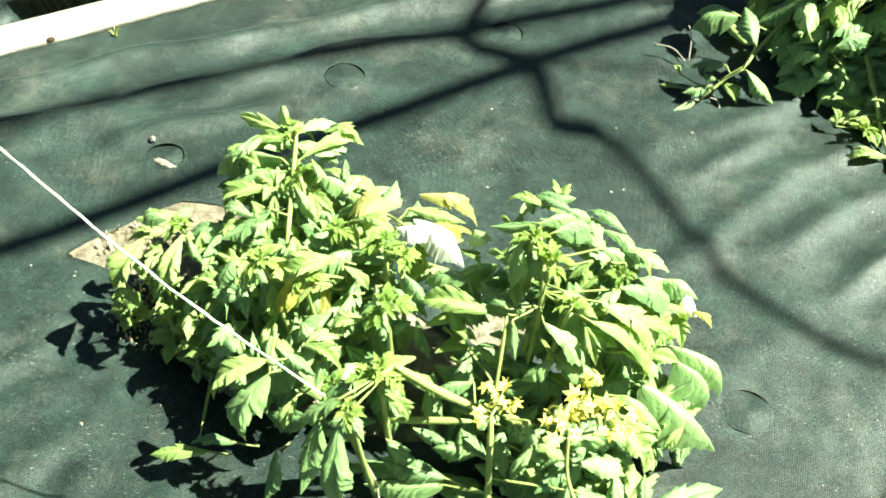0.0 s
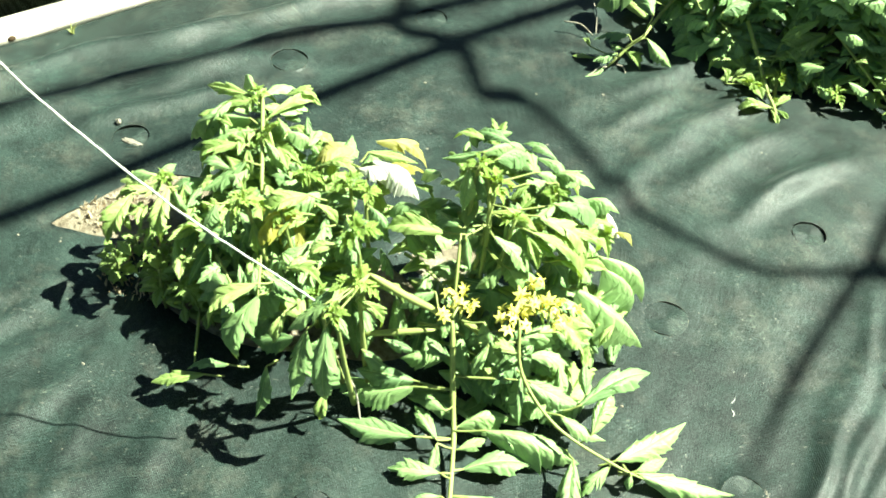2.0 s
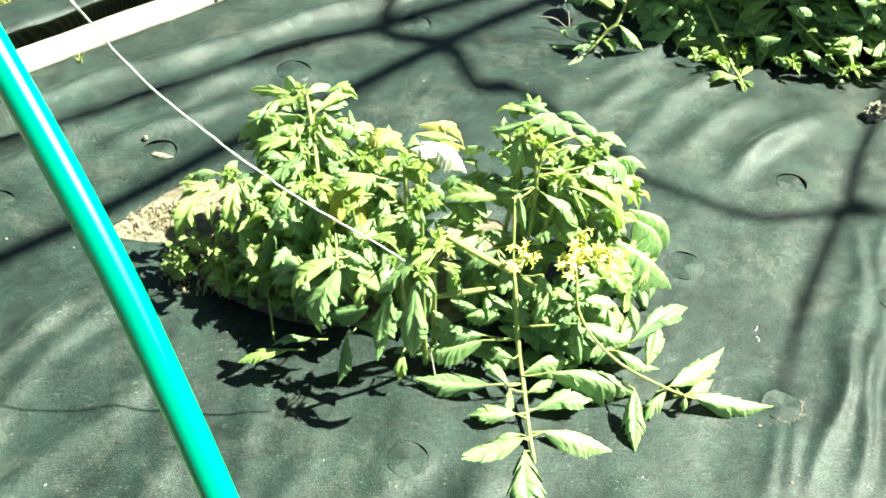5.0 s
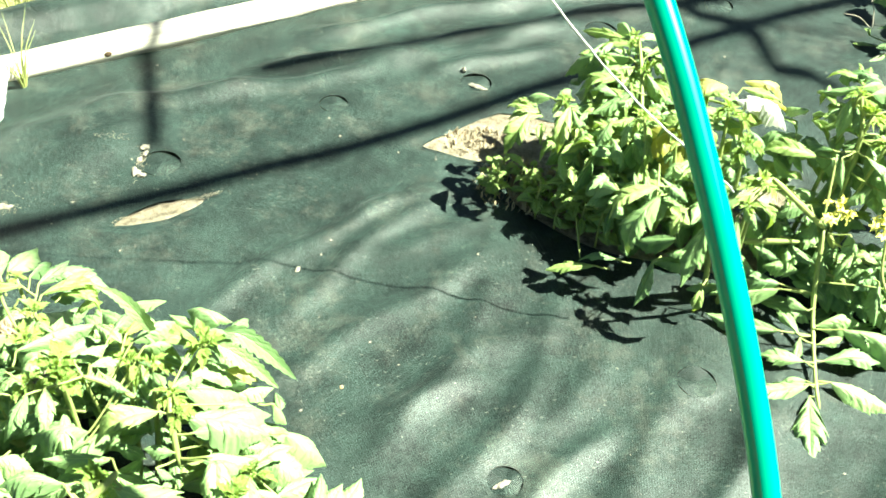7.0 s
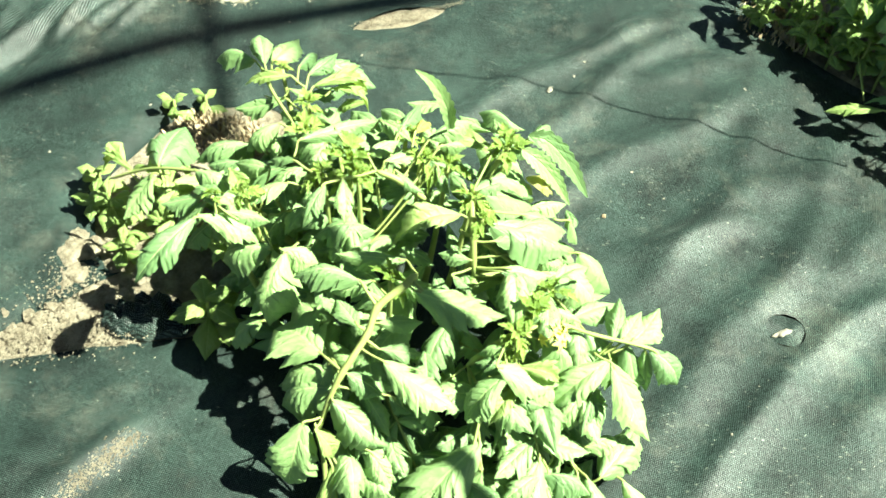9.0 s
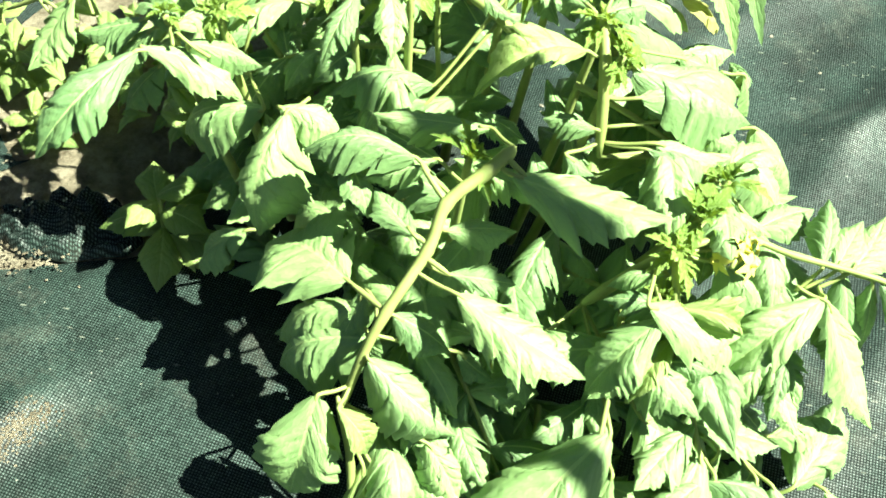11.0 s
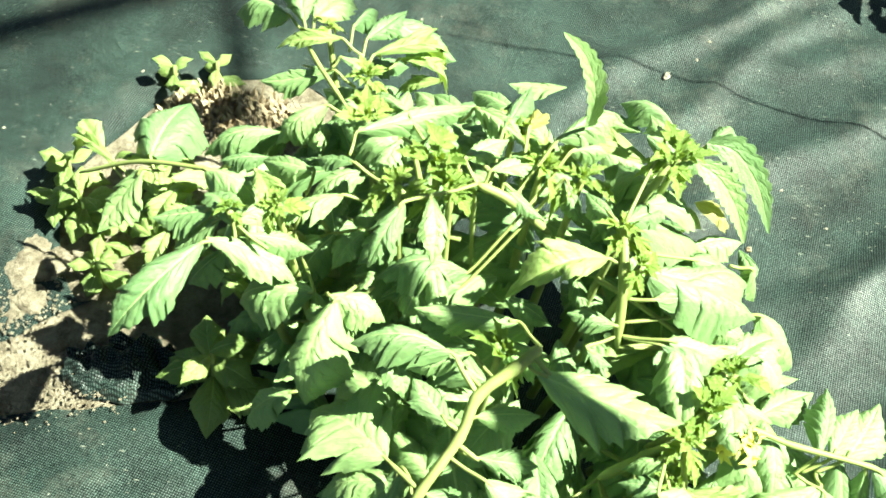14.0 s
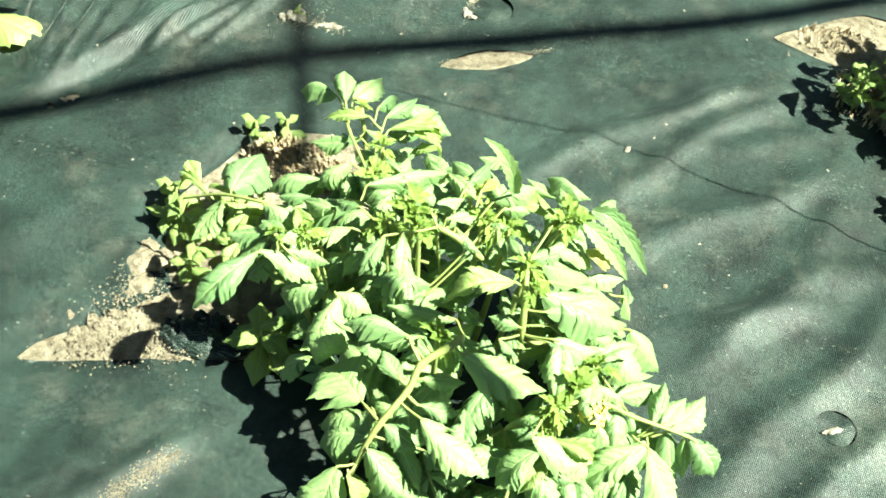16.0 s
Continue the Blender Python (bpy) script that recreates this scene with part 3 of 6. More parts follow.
BLADES = [leaflet_mesh(k, -0.02 + 0.04 * (k % 6), 3 + k % 3, 0.20 + 0.10 * (k % 4), fold=0.05 + 0.07 * (k % 5), curl=0.1 + 0.2 * (k % 3)) for k in range(20)]
YOUNG_BLADES = [leaflet_mesh(40 + k, 0.04 + 0.05 * k, 3 + k % 2, 0.34 + 0.06 * k, material=YOUNG, fold=0.3 + 0.1 * k) for k in range(5)]
OLD_BLADES = [leaflet_mesh(60 + k, 0.10 + 0.05 * k, 3, 0.3, material=OLD) for k in range(3)]
WHITE_BLADES = [leaflet_mesh(70 + k, 0.14, 4, 0.2, material=BLEACHED, curl=0.5) for k in range(2)]
LOBED_BLADES = [leaflet_mesh(100 + k, 0.03 + 0.05 * (k % 4), 3 + k // 4, 0.55, fold=0.15 + 0.05 * (k % 4)) for k in range(7)]
ROUND_BLADES = [leaflet_mesh(80 + k, 0.08 + 0.05 * k, 2, 0.04, ny=14, nx=3, material=WEED, fold=0.2) for k in range(3)]


def blade_pose(base, tip, width, roll):
    b, t = Vector(base), Vector(tip)
    way = t - b
    length = way.length
    way.normalize()
    flat = Vector((way.y, -way.x, 0))
    if flat.length < 0.05:
        flat = Vector((1, 0, 0))
    flat.normalize()
    up = flat.cross(way).normalized()
    m = Matrix((flat, way, up)).transposed().to_4x4()
    m = Matrix.Translation(b) @ m @ pose(0, 0, 0, 0, roll, 0)
    return m @ Matrix.Diagonal((width * length, length, length, 1))


def leaflet(plant, base, tip, width, blades=None, name="leaflet", roll=None, label=""):
    me = random.choice(blades or BLADES)
    r = random.uniform(-16, 16) if roll is None else roll
    return part(name, me, plant, blade_pose(base, tip, width * (0.95 if plant is p1 else 1.1), r), label)


CANOPY = {}


def held_leaflet(plant, base, tip, width, blades=None, label=""):
    """A leaflet on its own short stalk, which runs back into the bush."""
    if blades is None and tip[2] > 0.13 and random.random() < (0.36 if plant is p1 else 0.06):
        blades = YOUNG_BLADES
    leaflet(plant, base, tip, width, blades, label=label)
    CANOPY.setdefault(plant, []).extend((Vector(base), Vector(tip)))
    b, root = Vector(base), AT[plant].translation
    way = (Vector(tip) - b).normalized()
    near = min(STALKS, key=lambda q: (q - b).length_squared, default=None)
    if near is not None and (near - b).length < 0.09:
        end = near
    else:
        inward = Vector((root.x - b.x, root.y - b.y, 0.0))
        end = b - 0.014 * way + 0.012 * inward.normalized() - Vector((0, 0, 0.012))
    if (end - b).length < 0.003:
        return
    line = smooth_line([b + way * 0.008, b, b.lerp(end, 0.5) - Vector((0, 0, 0.0015)), end], 3)
    part("leaf_stalk", tube("leaf_stalk", [p - root for p in line], 0.0014, STEM, 5), plant, AT[plant].copy())


STALKS = []


def stalk(plant, a, b, radius, name="stem"):
    a, b = Vector(a), Vector(b)
    if radius >= 0.0032:
        STALKS.extend(a.lerp(b, k / 6) for k in range(7))
    mid = (a + b) / 2 + 0.06 * (b - a).length * Vector((random.uniform(-1, 1), random.uniform(-1, 1), random.uniform(-0.2, 0.8)))
    line = smooth_line([a, mid, b], 5)
    k = len(line) - 1
    me = tube("stem", [p - AT[plant].translation for p in line], [radius * (1.0 - 0.15 * i / k) for i in range(k + 1)], STEM, 8, 0.10)
    return part(name if radius >= 0.004 else "leaf_stalk", me, plant, AT[plant].copy())


def branch(plant, points, thick, thin):
    """A smooth stem through the points, thinning towards its end, with slight knuckles."""
    for p, q in zip(points, points[1:]):
        if thick >= 0.0032:
            STALKS.extend(Vector(p).lerp(Vector(q), k / 6) for k in range(7))
    line = smooth_line(points, 7)
    k = len(line) - 1
    radii = [(thick + (thin - thick) * i / k) * (1 + 0.18 * math.exp(-((i % 7) / 1.2) ** 2)) * min(1.0, 0.35 + 0.4 * min(i, k - i)) for i in range(k + 1)]
    me = tube("stem", [p - AT[plant].translation for p in line], radii, STEM, 10, 0.08)
    return part("stem" if thick >= 0.004 else "leaf_stalk", me, plant, AT[plant].copy())


def curved_leaf(plant, points, half_width):
    """A slim toothed leaf bowed along the points, folded along its rib."""
    line = smooth_line(points, 10)
    k, root = len(line) - 1, AT[plant].translation
    verts, uvs, faces = [], [], []
    for i, p in enumerate(line):
        s = i / k
        way = (line[min(i + 1, k)] - line[max(i - 1, 0)]).normalized()
        side = way.cross(Vector((0.35, -0.75, 0.55))).normalized()
        up = side.cross(way)
        w = half_width * math.sin(math.pi * min(1.0, 0.03 + 0.97 * s) ** 0.7) ** 0.8 * (1.0 if i % 3 else 0.8)
        for c in range(-2, 3):
            u = c / 2
            verts.append(p - root + side * (u * w) + up * (0.35 * abs(u) * w) + way * (0.4 * abs(u) * w))
            uvs.append(((u + 1) / 2, s))
    for i in range(k):
        for c in range(4):
            a = i * 5 + c
            faces.append((a, a + 1, a + 6, a + 5))
    return part("leaflet", mesh_from("leaflet", verts, faces, LEAF, uvs), plant, AT[plant].copy(), "pale slim curved leaflet")


def compound_leaf(plant, base, heading, length, rise, blades=None, pairs=3):
    """A feathered leaf: a bowed rachis with paired leaflets and one at the tip."""
    base = Vector(base)
    out = Vector((math.cos(heading), math.sin(heading), 0))
    line = []
    for i in range(9):
        s = i / 8
        line.append(base + out * (length * (s - 0.12 * s * s)) + Vector((0, 0, rise * length * s - (rise + 0.35) * length * s * s)))
    for p in line:
        p.z = max(p.z, 0.018)
    me = tube("leaf", [p - AT[plant].translation for p in line], [0.0026 - 0.0014 * i / 8 for i in range(9)], STEM, 6)
    leaf = part("leaf", me, plant, AT[plant].copy())
    side = Vector((-out.y, out.x, 0))
    for k in range(pairs):
        s = 0.32 + 0.55 * k / max(1, pairs - 1) + random.uniform(-0.03, 0.03)
        p = line[min(8, int(round(s * 8)))]
        size = length * random.uniform(0.34, 0.46) * (1 - 0.25 * abs(s - 0.6))
        for sg in (-1, 1):
            d = (side * sg * 0.9 + out * random.uniform(0.25, 0.6) + Vector((0, 0, random.uniform(-0.45, 0.1)))).normalized()
            t = p + d * size
            t.z = max(t.z, 0.012)
            leaflet(leaf, p, t, random.uniform(0.42, 0.58), blades)
    d = (line[8] - line[7]).normalized()
    t = line[8] + d * length * 0.5
    t.z = max(t.z, 0.012)
    leaflet(leaf, line[8], t, random.uniform(0.45, 0.6), blades)
    return leaf


def tip_mesh(seed):
    """A tuft of small feathered leaves, still unfolding."""
    rng = random.Random(seed)
    verts, faces, uvs = [], [], []

    def blade(base, way, length, wide):
        way = way.normalized()
        flat = way.cross(Vector((0, 0, 1)))
        flat = flat.normalized() if flat.length > 0.05 else Vector((1, 0, 0))
        up = flat.cross(way)
        o = len(verts)
        drop = rng.uniform(0.0, 0.5)
        for i in range(9):
            s = i / 8
            w = wide * math.sin(math.pi * min(1, s ** 0.7 + 0.02)) ** 0.8 * (1.15 if i % 2 else 0.7)
            for u in (-1, 0, 1):
                p = base + way * (length * (s + 0.25 * abs(u) * w)) + flat * (u * w * length) + up * (length * (abs(u) * w * 0.55)) - Vector((0, 0, drop * length * s * s))
                verts.append(tuple(p))
                uvs.append(((u + 1) / 2, s))
        for i in range(8):
            for c in range(2):
                a = o + i * 3 + c
                faces.append((a, a + 1, a + 4, a + 3))

    for n in range(9):
        turn = 2.4 * n + rng.uniform(-0.4, 0.4)
        lean = 0.15 + 1.15 * (n / 8) + rng.uniform(-0.1, 0.1)
        length = rng.uniform(0.6, 1.0) * (0.55 + 0.5 * n / 8)
        out = Vector((math.cos(turn), math.sin(turn), 0))
        side = Vector((-out.y, out.x, 0))

        def spot(s):
            return out * (length * s * math.sin(lean)) + Vector((0, 0, length * (s * math.cos(lean) - 0.45 * lean * s * s)))

        blade(Vector((0, 0, 0)), spot(0.5), length * 0.45, 0.04)
        blade(spot(0.35), spot(1.0) - spot(0.4), length * 0.8, rng.uniform(0.17, 0.25))
        for k in range(2):
            s = 0.3 + 0.2 * k
            p, way = spot(s), (spot(s + 0.1) - spot(s)).normalized()
            for sg in (-1, 1):
                blade(p, way * 0.8 + side * sg * rng.uniform(0.5, 0.9) + Vector((0, 0, rng.uniform(-0.1, 0.4))), length * rng.uniform(0.36, 0.55), rng.uniform(0.17, 0.25))
    return mesh_from("shoot_tip", verts, faces, TIP, uvs)


TIPS = [tip_mesh(k) for k in range(5)]


def shoot_tip(plant, at, size):
    p = Vector(at)
    size *= 0.62
    root = AT[plant].translation
    m = Matrix.Translation(p - Vector((0, 0, size * 0.35))) @ pose(0, 0, 0, random.uniform(-25, 25), random.uniform(-25, 25), random.uniform(0, 360)) @ Matrix.Diagonal((size, size, size, 1))
    part("shoot_tip", random.choice(TIPS), plant, m, "pale yellow-green unfolding shoot tip")
    low = root + 0.72 * (p - root)
    low.z = 0.03
    line = smooth_line([low, low + 0.55 * (p - low) + Vector((0, 0, -0.02)), p - Vector((0, 0, size * 0.3))], 6)
    k = len(line) - 1
    me = tube("stem", [q - root for q in line], [0.0045 - 0.002 * i / k for i in range(k + 1)], STEM, 8, 0.08)
    part("stem", me, plant, AT[plant].copy())


def flower_mesh():
    verts, faces = [], []
    for k in range(6):
        a = 2 * math.pi * k / 6
        o = len(verts)
        for r, w, z in ((0.1, 0.12, 0.2), (0.6, 0.3, 0.15), (1.3, 0.03, -0.15)):
            for u in (-1, 1):
                verts.append((r * math.cos(a) - u * w * math.sin(a), r * math.sin(a) + u * w * math.cos(a), z))
        faces += [(o, o + 1, o + 3, o + 2), (o + 2, o + 3, o + 5, o + 4)]
    o = len(verts)
    for i, (r, z) in enumerate(((0.17, 0.1), (0.13, 0.45), (0.02, 0.75))):
        for k in range(6):
            a = 2 * math.pi * k / 6
            verts.append((r * math.cos(a), r * math.sin(a), z))
    for i in range(2):
        for k in range(6):
            a, b = o + i * 6 + k, o + i * 6 + (k + 1) % 6
            faces.append((a, b, b + 6, a + 6))
    return mesh_from("flower", verts, faces, PETAL)


FLOWER = flower_mesh()


def flower_truss(plant, at, size, count):
    """A drooping truss of yellow star flowers on short stalks."""
    p = Vector(at)
    spine = smooth_line([p + Vector((0, 0.01, -0.05)), p, p + Vector((random.uniform(-0.02, 0.02), -0.03, 0.0))], 5)
    root = AT[plant].translation
    truss = part("flower_truss", tube("flower_truss", [q - root for q in spine], 0.0016, STEM, 6), plant, AT[plant].copy(), "yellow flower truss")
    for k in range(count):
        q = random.choice(spine[4:]) + size * 0.42 * Vector((random.uniform(-1, 1), random.uniform(-1, 1), random.uniform(-0.4, 0.5)))
        m = Matrix.Translation(q) @ pose(0, 0, 0, random.uniform(-70, 70), random.uniform(-70, 70), random.uniform(0, 360)) @ Matrix.Scale(random.uniform(0.0065, 0.010), 4)
        part("flower", FLOWER, truss, m)


def dry_twig(plant, a, b, radius):
    a, b = Vector(a), Vector(b)
    line = smooth_line([a, (a + b) / 2 + Vector((0.004, 0.006, 0.006)), b], 5)
    part("dry_twig", tube("dry_twig", [p - AT[plant].translation for p in line], radius, CHALK, 6, 0.15), plant, AT[plant].copy(), "dry pale twig")


def tomato(at, label):
    return thing("tomato_plant", at, label, "tomato plant", "tomato plants in the bed")


def inside(x, y, ring):
    hit = False
    for (ax, ay), (bx, by) in zip(ring, ring[1:] + ring[:1]):
        if (ay > y) != (by > y) and x < (bx - ax) * (y - ay) / (by - ay) + ax:
            hit = not hit
    return hit


def fill(plant, leaves, singles, ring, high, blades=None, size=(0.15, 0.24), sunk=(0.015, 0.10), span=(0.055, 0.115)):
    """Leaves through the body of the bush, kept within its outline."""
    xs, ys = [p[0] for p in ring], [p[1] for p in ring]
    mx, my = sum(xs) / len(xs), sum(ys) / len(ys)
    made = tries = 0
    while made < leaves + singles and tries < 20000:
        tries += 1
        x, y = random.uniform(min(xs), max(xs)), random.uniform(min(ys), max(ys))
        if not inside(x, y, ring):
            continue
        a = math.atan2(y - my, x - mx) + random.uniform(-1.1, 1.1) * (1.9 if made >= leaves else 1.0)
        far = math.hypot(x - mx, y - my) / (0.5 * math.hypot(max(xs) - min(xs), max(ys) - min(ys)))
        top = high * (1 - 0.5 * far * far)
        if plant in CANOPY:
            near = sorted(((p.x - x) ** 2 + (p.y - y) ** 2, p.z) for p in CANOPY[plant])[:5]
            top = sum(z / (d + 1e-4) for d, z in near) / sum(1 / (d + 1e-4) for d, z in near)
        if made < leaves:
            length = random.uniform(*size)
            if not inside(x + 1.25 * length * math.cos(a), y + 1.25 * length * math.sin(a), ring):
                continue
            compound_leaf(plant, (x, y, max(0.02, top - random.uniform(0.04, 0.11))), a, length, random.uniform(-0.1, 0.3), blades, random.choice((2, 3, 3)))
        else:
            length = random.uniform(*span)
            tx, ty = x + length * math.cos(a), y + length * math.sin(a)
            if not inside(tx, ty, ring):
                continue
            z = max(0.02, top - random.uniform(*sunk))
            # leaves grow below the open stalks, not over them
            for q in STALKS:
                if min(math.hypot(q.x - x, q.y - y), math.hypot(q.x - tx, q.y - ty), math.hypot(q.x - (x + tx) / 2, q.y - (y + ty) / 2)) < 0.026:
                    z = min(z, max(0.02, q.z - 0.03))
            leaflet(plant, (x, y, z), (tx, ty, max(0.01, z - length * random.uniform(-0.15, 0.7))), random.uniform(0.33, 0.54), blades or (YOUNG_BLADES if random.random() < (0.38 if plant is p1 else 0.08) else BLADES))
        made += 1


p1 = tomato((-0.02, 0.74, 0.0), "bushy green tomato plant with some yellowed and sun-bleached leaves")
p2 = tomato((-0.93, 0.22, 0.0), "dense leafy green tomato plant sprawling from a sandy opening")
p3 = tomato((0.82, 1.52, 0.0), "green tomato plant with low yellowing sprigs at its foot")


branch(p2, [(-0.866, 0.132, 0.235), (-0.879, 0.119, 0.226), (-0.901, 0.099, 0.214), (-0.908, 0.077, 0.195), (-0.927, 0.045, 0.170), (-0.938, 0.026, 0.145), (-0.949, 0.010, 0.100)], 0.0046, 0.0026)
branch(p2, [(-0.927, 0.045, 0.170), (-0.954, 0.066, 0.165)], 0.0019, 0.0018)
branch(p2, [(-0.910, 0.074, 0.192), (-0.893, 0.065, 0.190)], 0.0019, 0.0018)
branch(p2, [(-0.907, 0.079, 0.196), (-0.919, 0.084, 0.200)], 0.0019, 0.0018)
branch(p2, [(-0.901, 0.099, 0.214), (-0.920, 0.117, 0.225)], 0.0021, 0.0019)
branch(p2, [(-0.870, 0.126, 0.232), (-0.856, 0.114, 0.230)], 0.0019, 0.0018)
branch(p2, [(-0.823, 0.222, 0.268), (-0.818, 0.192, 0.255), (-0.810, 0.167, 0.200)], 0.0037, 0.0036)
branch(p2, [(-0.804, 0.100, 0.130), (-0.779, 0.105, 0.165), (-0.760, 0.108, 0.190)], 0.0042, 0.0032)
branch(p2, [(-0.760, 0.108, 0.190), (-0.719, 0.127, 0.190), (-0.679, 0.127, 0.180), (-0.619, 0.132, 0.163), (-0.605, 0.130, 0.155)], 0.0026, 0.0016)
branch(p2, [(-0.758, 0.105, 0.190), (-0.752, 0.078, 0.170), (-0.742, 0.063, 0.130)], 0.0025, 0.0022)
branch(p2, [(-1.066, 0.247, 0.160), (-1.054, 0.256, 0.120), (-1.032, 0.255, 0.100)], 0.0053, 0.0052)
branch(p2, [(-0.787, 0.290, 0.290), (-0.803, 0.265, 0.270), (-0.818, 0.249, 0.240)], 0.0026, 0.0028)
branch(p2, [(-0.928, 0.242, 0.260), (-0.902, 0.241, 0.250), (-0.870, 0.243, 0.220)], 0.0035, 0.0036)
branch(p2, [(-0.929, 0.244, 0.250), (-0.927, 0.253, 0.200), (-0.923, 0.260, 0.140)], 0.0019, 0.0018)
branch(p2, [(-1.266, 0.291, 0.130), (-1.202, 0.282, 0.170), (-1.126, 0.262, 0.200)], 0.0019, 0.0019)
branch(p2, [(-1.119, 0.476, 0.170), (-1.091, 0.417, 0.190), (-1.047, 0.353, 0.200)], 0.0019, 0.0021)
branch(p2, [(-0.949, 0.005, 0.130), (-0.937, -0.016, 0.080), (-0.932, -0.048, 0.020)], 0.0026, 0.0026)
held_leaflet(p2, (-0.866, 0.115, 0.230), (-0.771, 0.091, 0.240), 0.5)
held_leaflet(p2, (-0.954, 0.066, 0.165), (-1.020, 0.113, 0.130), 0.85, LOBED_BLADES)
held_leaflet(p2, (-0.917, 0.082, 0.200), (-0.947, 0.114, 0.200), 0.5)
held_leaflet(p2, (-0.910, 0.127, 0.220), (-0.955, 0.112, 0.210), 0.3)
held_leaflet(p2, (-0.923, 0.121, 0.225), (-0.991, 0.116, 0.230), 0.36)
held_leaflet(p2, (-0.899, 0.097, 0.190), (-0.855, 0.113, 0.180), 0.45)
held_leaflet(p2, (-0.894, 0.072, 0.180), (-0.851, 0.080, 0.170), 0.5, LOBED_BLADES)
held_leaflet(p2, (-0.943, 0.065, 0.160), (-0.956, 0.040, 0.130), 0.5)
held_leaflet(p2, (-0.931, 0.041, 0.150), (-0.937, 0.041, 0.120), 0.5)
held_leaflet(p2, (-0.933, 0.043, 0.140), (-1.002, 0.044, 0.090), 0.55)
held_leaflet(p2, (-0.949, 0.074, 0.130), (-1.003, 0.059, 0.100), 0.5)
held_leaflet(p2, (-0.923, 0.047, 0.165), (-0.885, 0.042, 0.140), 0.6)
held_leaflet(p2, (-0.640, 0.135, 0.160), (-0.617, 0.108, 0.080), 0.42, LOBED_BLADES)
held_leaflet(p2, (-0.621, 0.132, 0.160), (-0.607, 0.117, 0.100), 0.35)
held_leaflet(p2, (-0.616, 0.133, 0.160), (-0.575, 0.119, 0.120), 0.55)
held_leaflet(p2, (-0.656, 0.132, 0.165), (-0.652, 0.180, 0.180), 0.42)
held_leaflet(p2, (-0.637, 0.133, 0.165), (-0.606, 0.188, 0.160), 0.55)
held_leaflet(p2, (-0.647, 0.132, 0.165), (-0.627, 0.173, 0.170), 0.5)
held_leaflet(p2, (-0.712, 0.128, 0.180), (-0.659, 0.097, 0.110), 0.36)
held_leaflet(p2, (-0.726, 0.112, 0.180), (-0.680, 0.096, 0.120), 0.35)
held_leaflet(p2, (-0.754, 0.077, 0.170), (-0.797, 0.080, 0.170), 0.45)
held_leaflet(p2, (-0.752, 0.080, 0.170), (-0.703, 0.083, 0.150), 0.4)
held_leaflet(p2, (-0.747, 0.063, 0.160), (-0.701, 0.080, 0.130), 0.4)
held_leaflet(p2, (-0.760, 0.096, 0.180), (-0.796, 0.091, 0.170), 0.32)
held_leaflet(p2, (-0.802, 0.199, 0.250), (-0.711, 0.210, 0.210), 0.5)
held_leaflet(p2, (-0.794, 0.184, 0.240), (-0.716, 0.246, 0.210), 0.4)
held_leaflet(p2, (-0.779, 0.167, 0.220), (-0.727, 0.181, 0.200), 0.4)
held_leaflet(p2, (-0.783, 0.166, 0.215), (-0.734, 0.170, 0.190), 0.5)
held_leaflet(p2, (-0.729, 0.197, 0.200), (-0.667, 0.193, 0.130), 0.5)
held_leaflet(p2, (-0.700, 0.234, 0.180), (-0.651, 0.239, 0.110), 0.4)
held_leaflet(p2, (-0.740, 0.165, 0.190), (-0.769, 0.131, 0.200), 0.4)
held_leaflet(p2, (-0.731, 0.140, 0.200), (-0.689, 0.148, 0.170), 0.3)
held_leaflet(p2, (-0.716, 0.253, 0.210), (-0.701, 0.254, 0.170), 0.4)
held_leaflet(p2, (-0.757, 0.195, 0.220), (-0.712, 0.203, 0.190), 0.45)
held_leaflet(p2, (-0.736, 0.184, 0.200), (-0.692, 0.195, 0.160), 0.45)
held_leaflet(p2, (-0.768, 0.226, 0.240), (-0.728, 0.244, 0.210), 0.5)
held_leaflet(p2, (-0.831, 0.195, 0.262), (-0.896, 0.156, 0.255), 0.42)
held_leaflet(p2, (-0.815, 0.171, 0.220), (-0.850, 0.175, 0.220), 0.5)
held_leaflet(p2, (-0.833, 0.156, 0.210), (-0.812, 0.150, 0.200), 0.5)
held_leaflet(p2, (-0.881, 0.159, 0.220), (-0.955, 0.151, 0.225), 0.28)
held_leaflet(p2, (-0.923, 0.209, 0.200), (-0.991, 0.194, 0.200), 0.42)
held_leaflet(p2, (-0.926, 0.202, 0.190), (-0.977, 0.187, 0.180), 0.3)
held_leaflet(p2, (-1.011, 0.156, 0.210), (-1.025, 0.104, 0.140), 0.52)
held_leaflet(p2, (-1.016, 0.159, 0.210), (-0.973, 0.162, 0.190), 0.6)
held_leaflet(p2, (-1.108, 0.170, 0.230), (-1.163, 0.105, 0.190), 0.4, LOBED_BLADES)
held_leaflet(p2, (-1.107, 0.174, 0.230), (-1.043, 0.180, 0.190), 0.42)
held_leaflet(p2, (-1.031, 0.174, 0.190), (-1.097, 0.181, 0.150), 0.5)
held_leaflet(p2, (-1.041, 0.139, 0.100), (-1.080, 0.133, 0.050), 0.5)
held_leaflet(p2, (-1.000, 0.172, 0.190), (-1.001, 0.152, 0.170), 0.5)
held_leaflet(p2, (-1.199, 0.275, 0.170), (-1.232, 0.240, 0.120), 0.48)
held_leaflet(p2, (-1.206, 0.306, 0.150), (-1.203, 0.398, 0.130), 0.62)
held_leaflet(p2, (-1.132, 0.244, 0.220), (-1.083, 0.229, 0.210), 0.5)
held_leaflet(p2, (-1.109, 0.200, 0.230), (-1.158, 0.197, 0.210), 0.5)
held_leaflet(p2, (-1.103, 0.193, 0.230), (-1.137, 0.181, 0.200), 0.5)
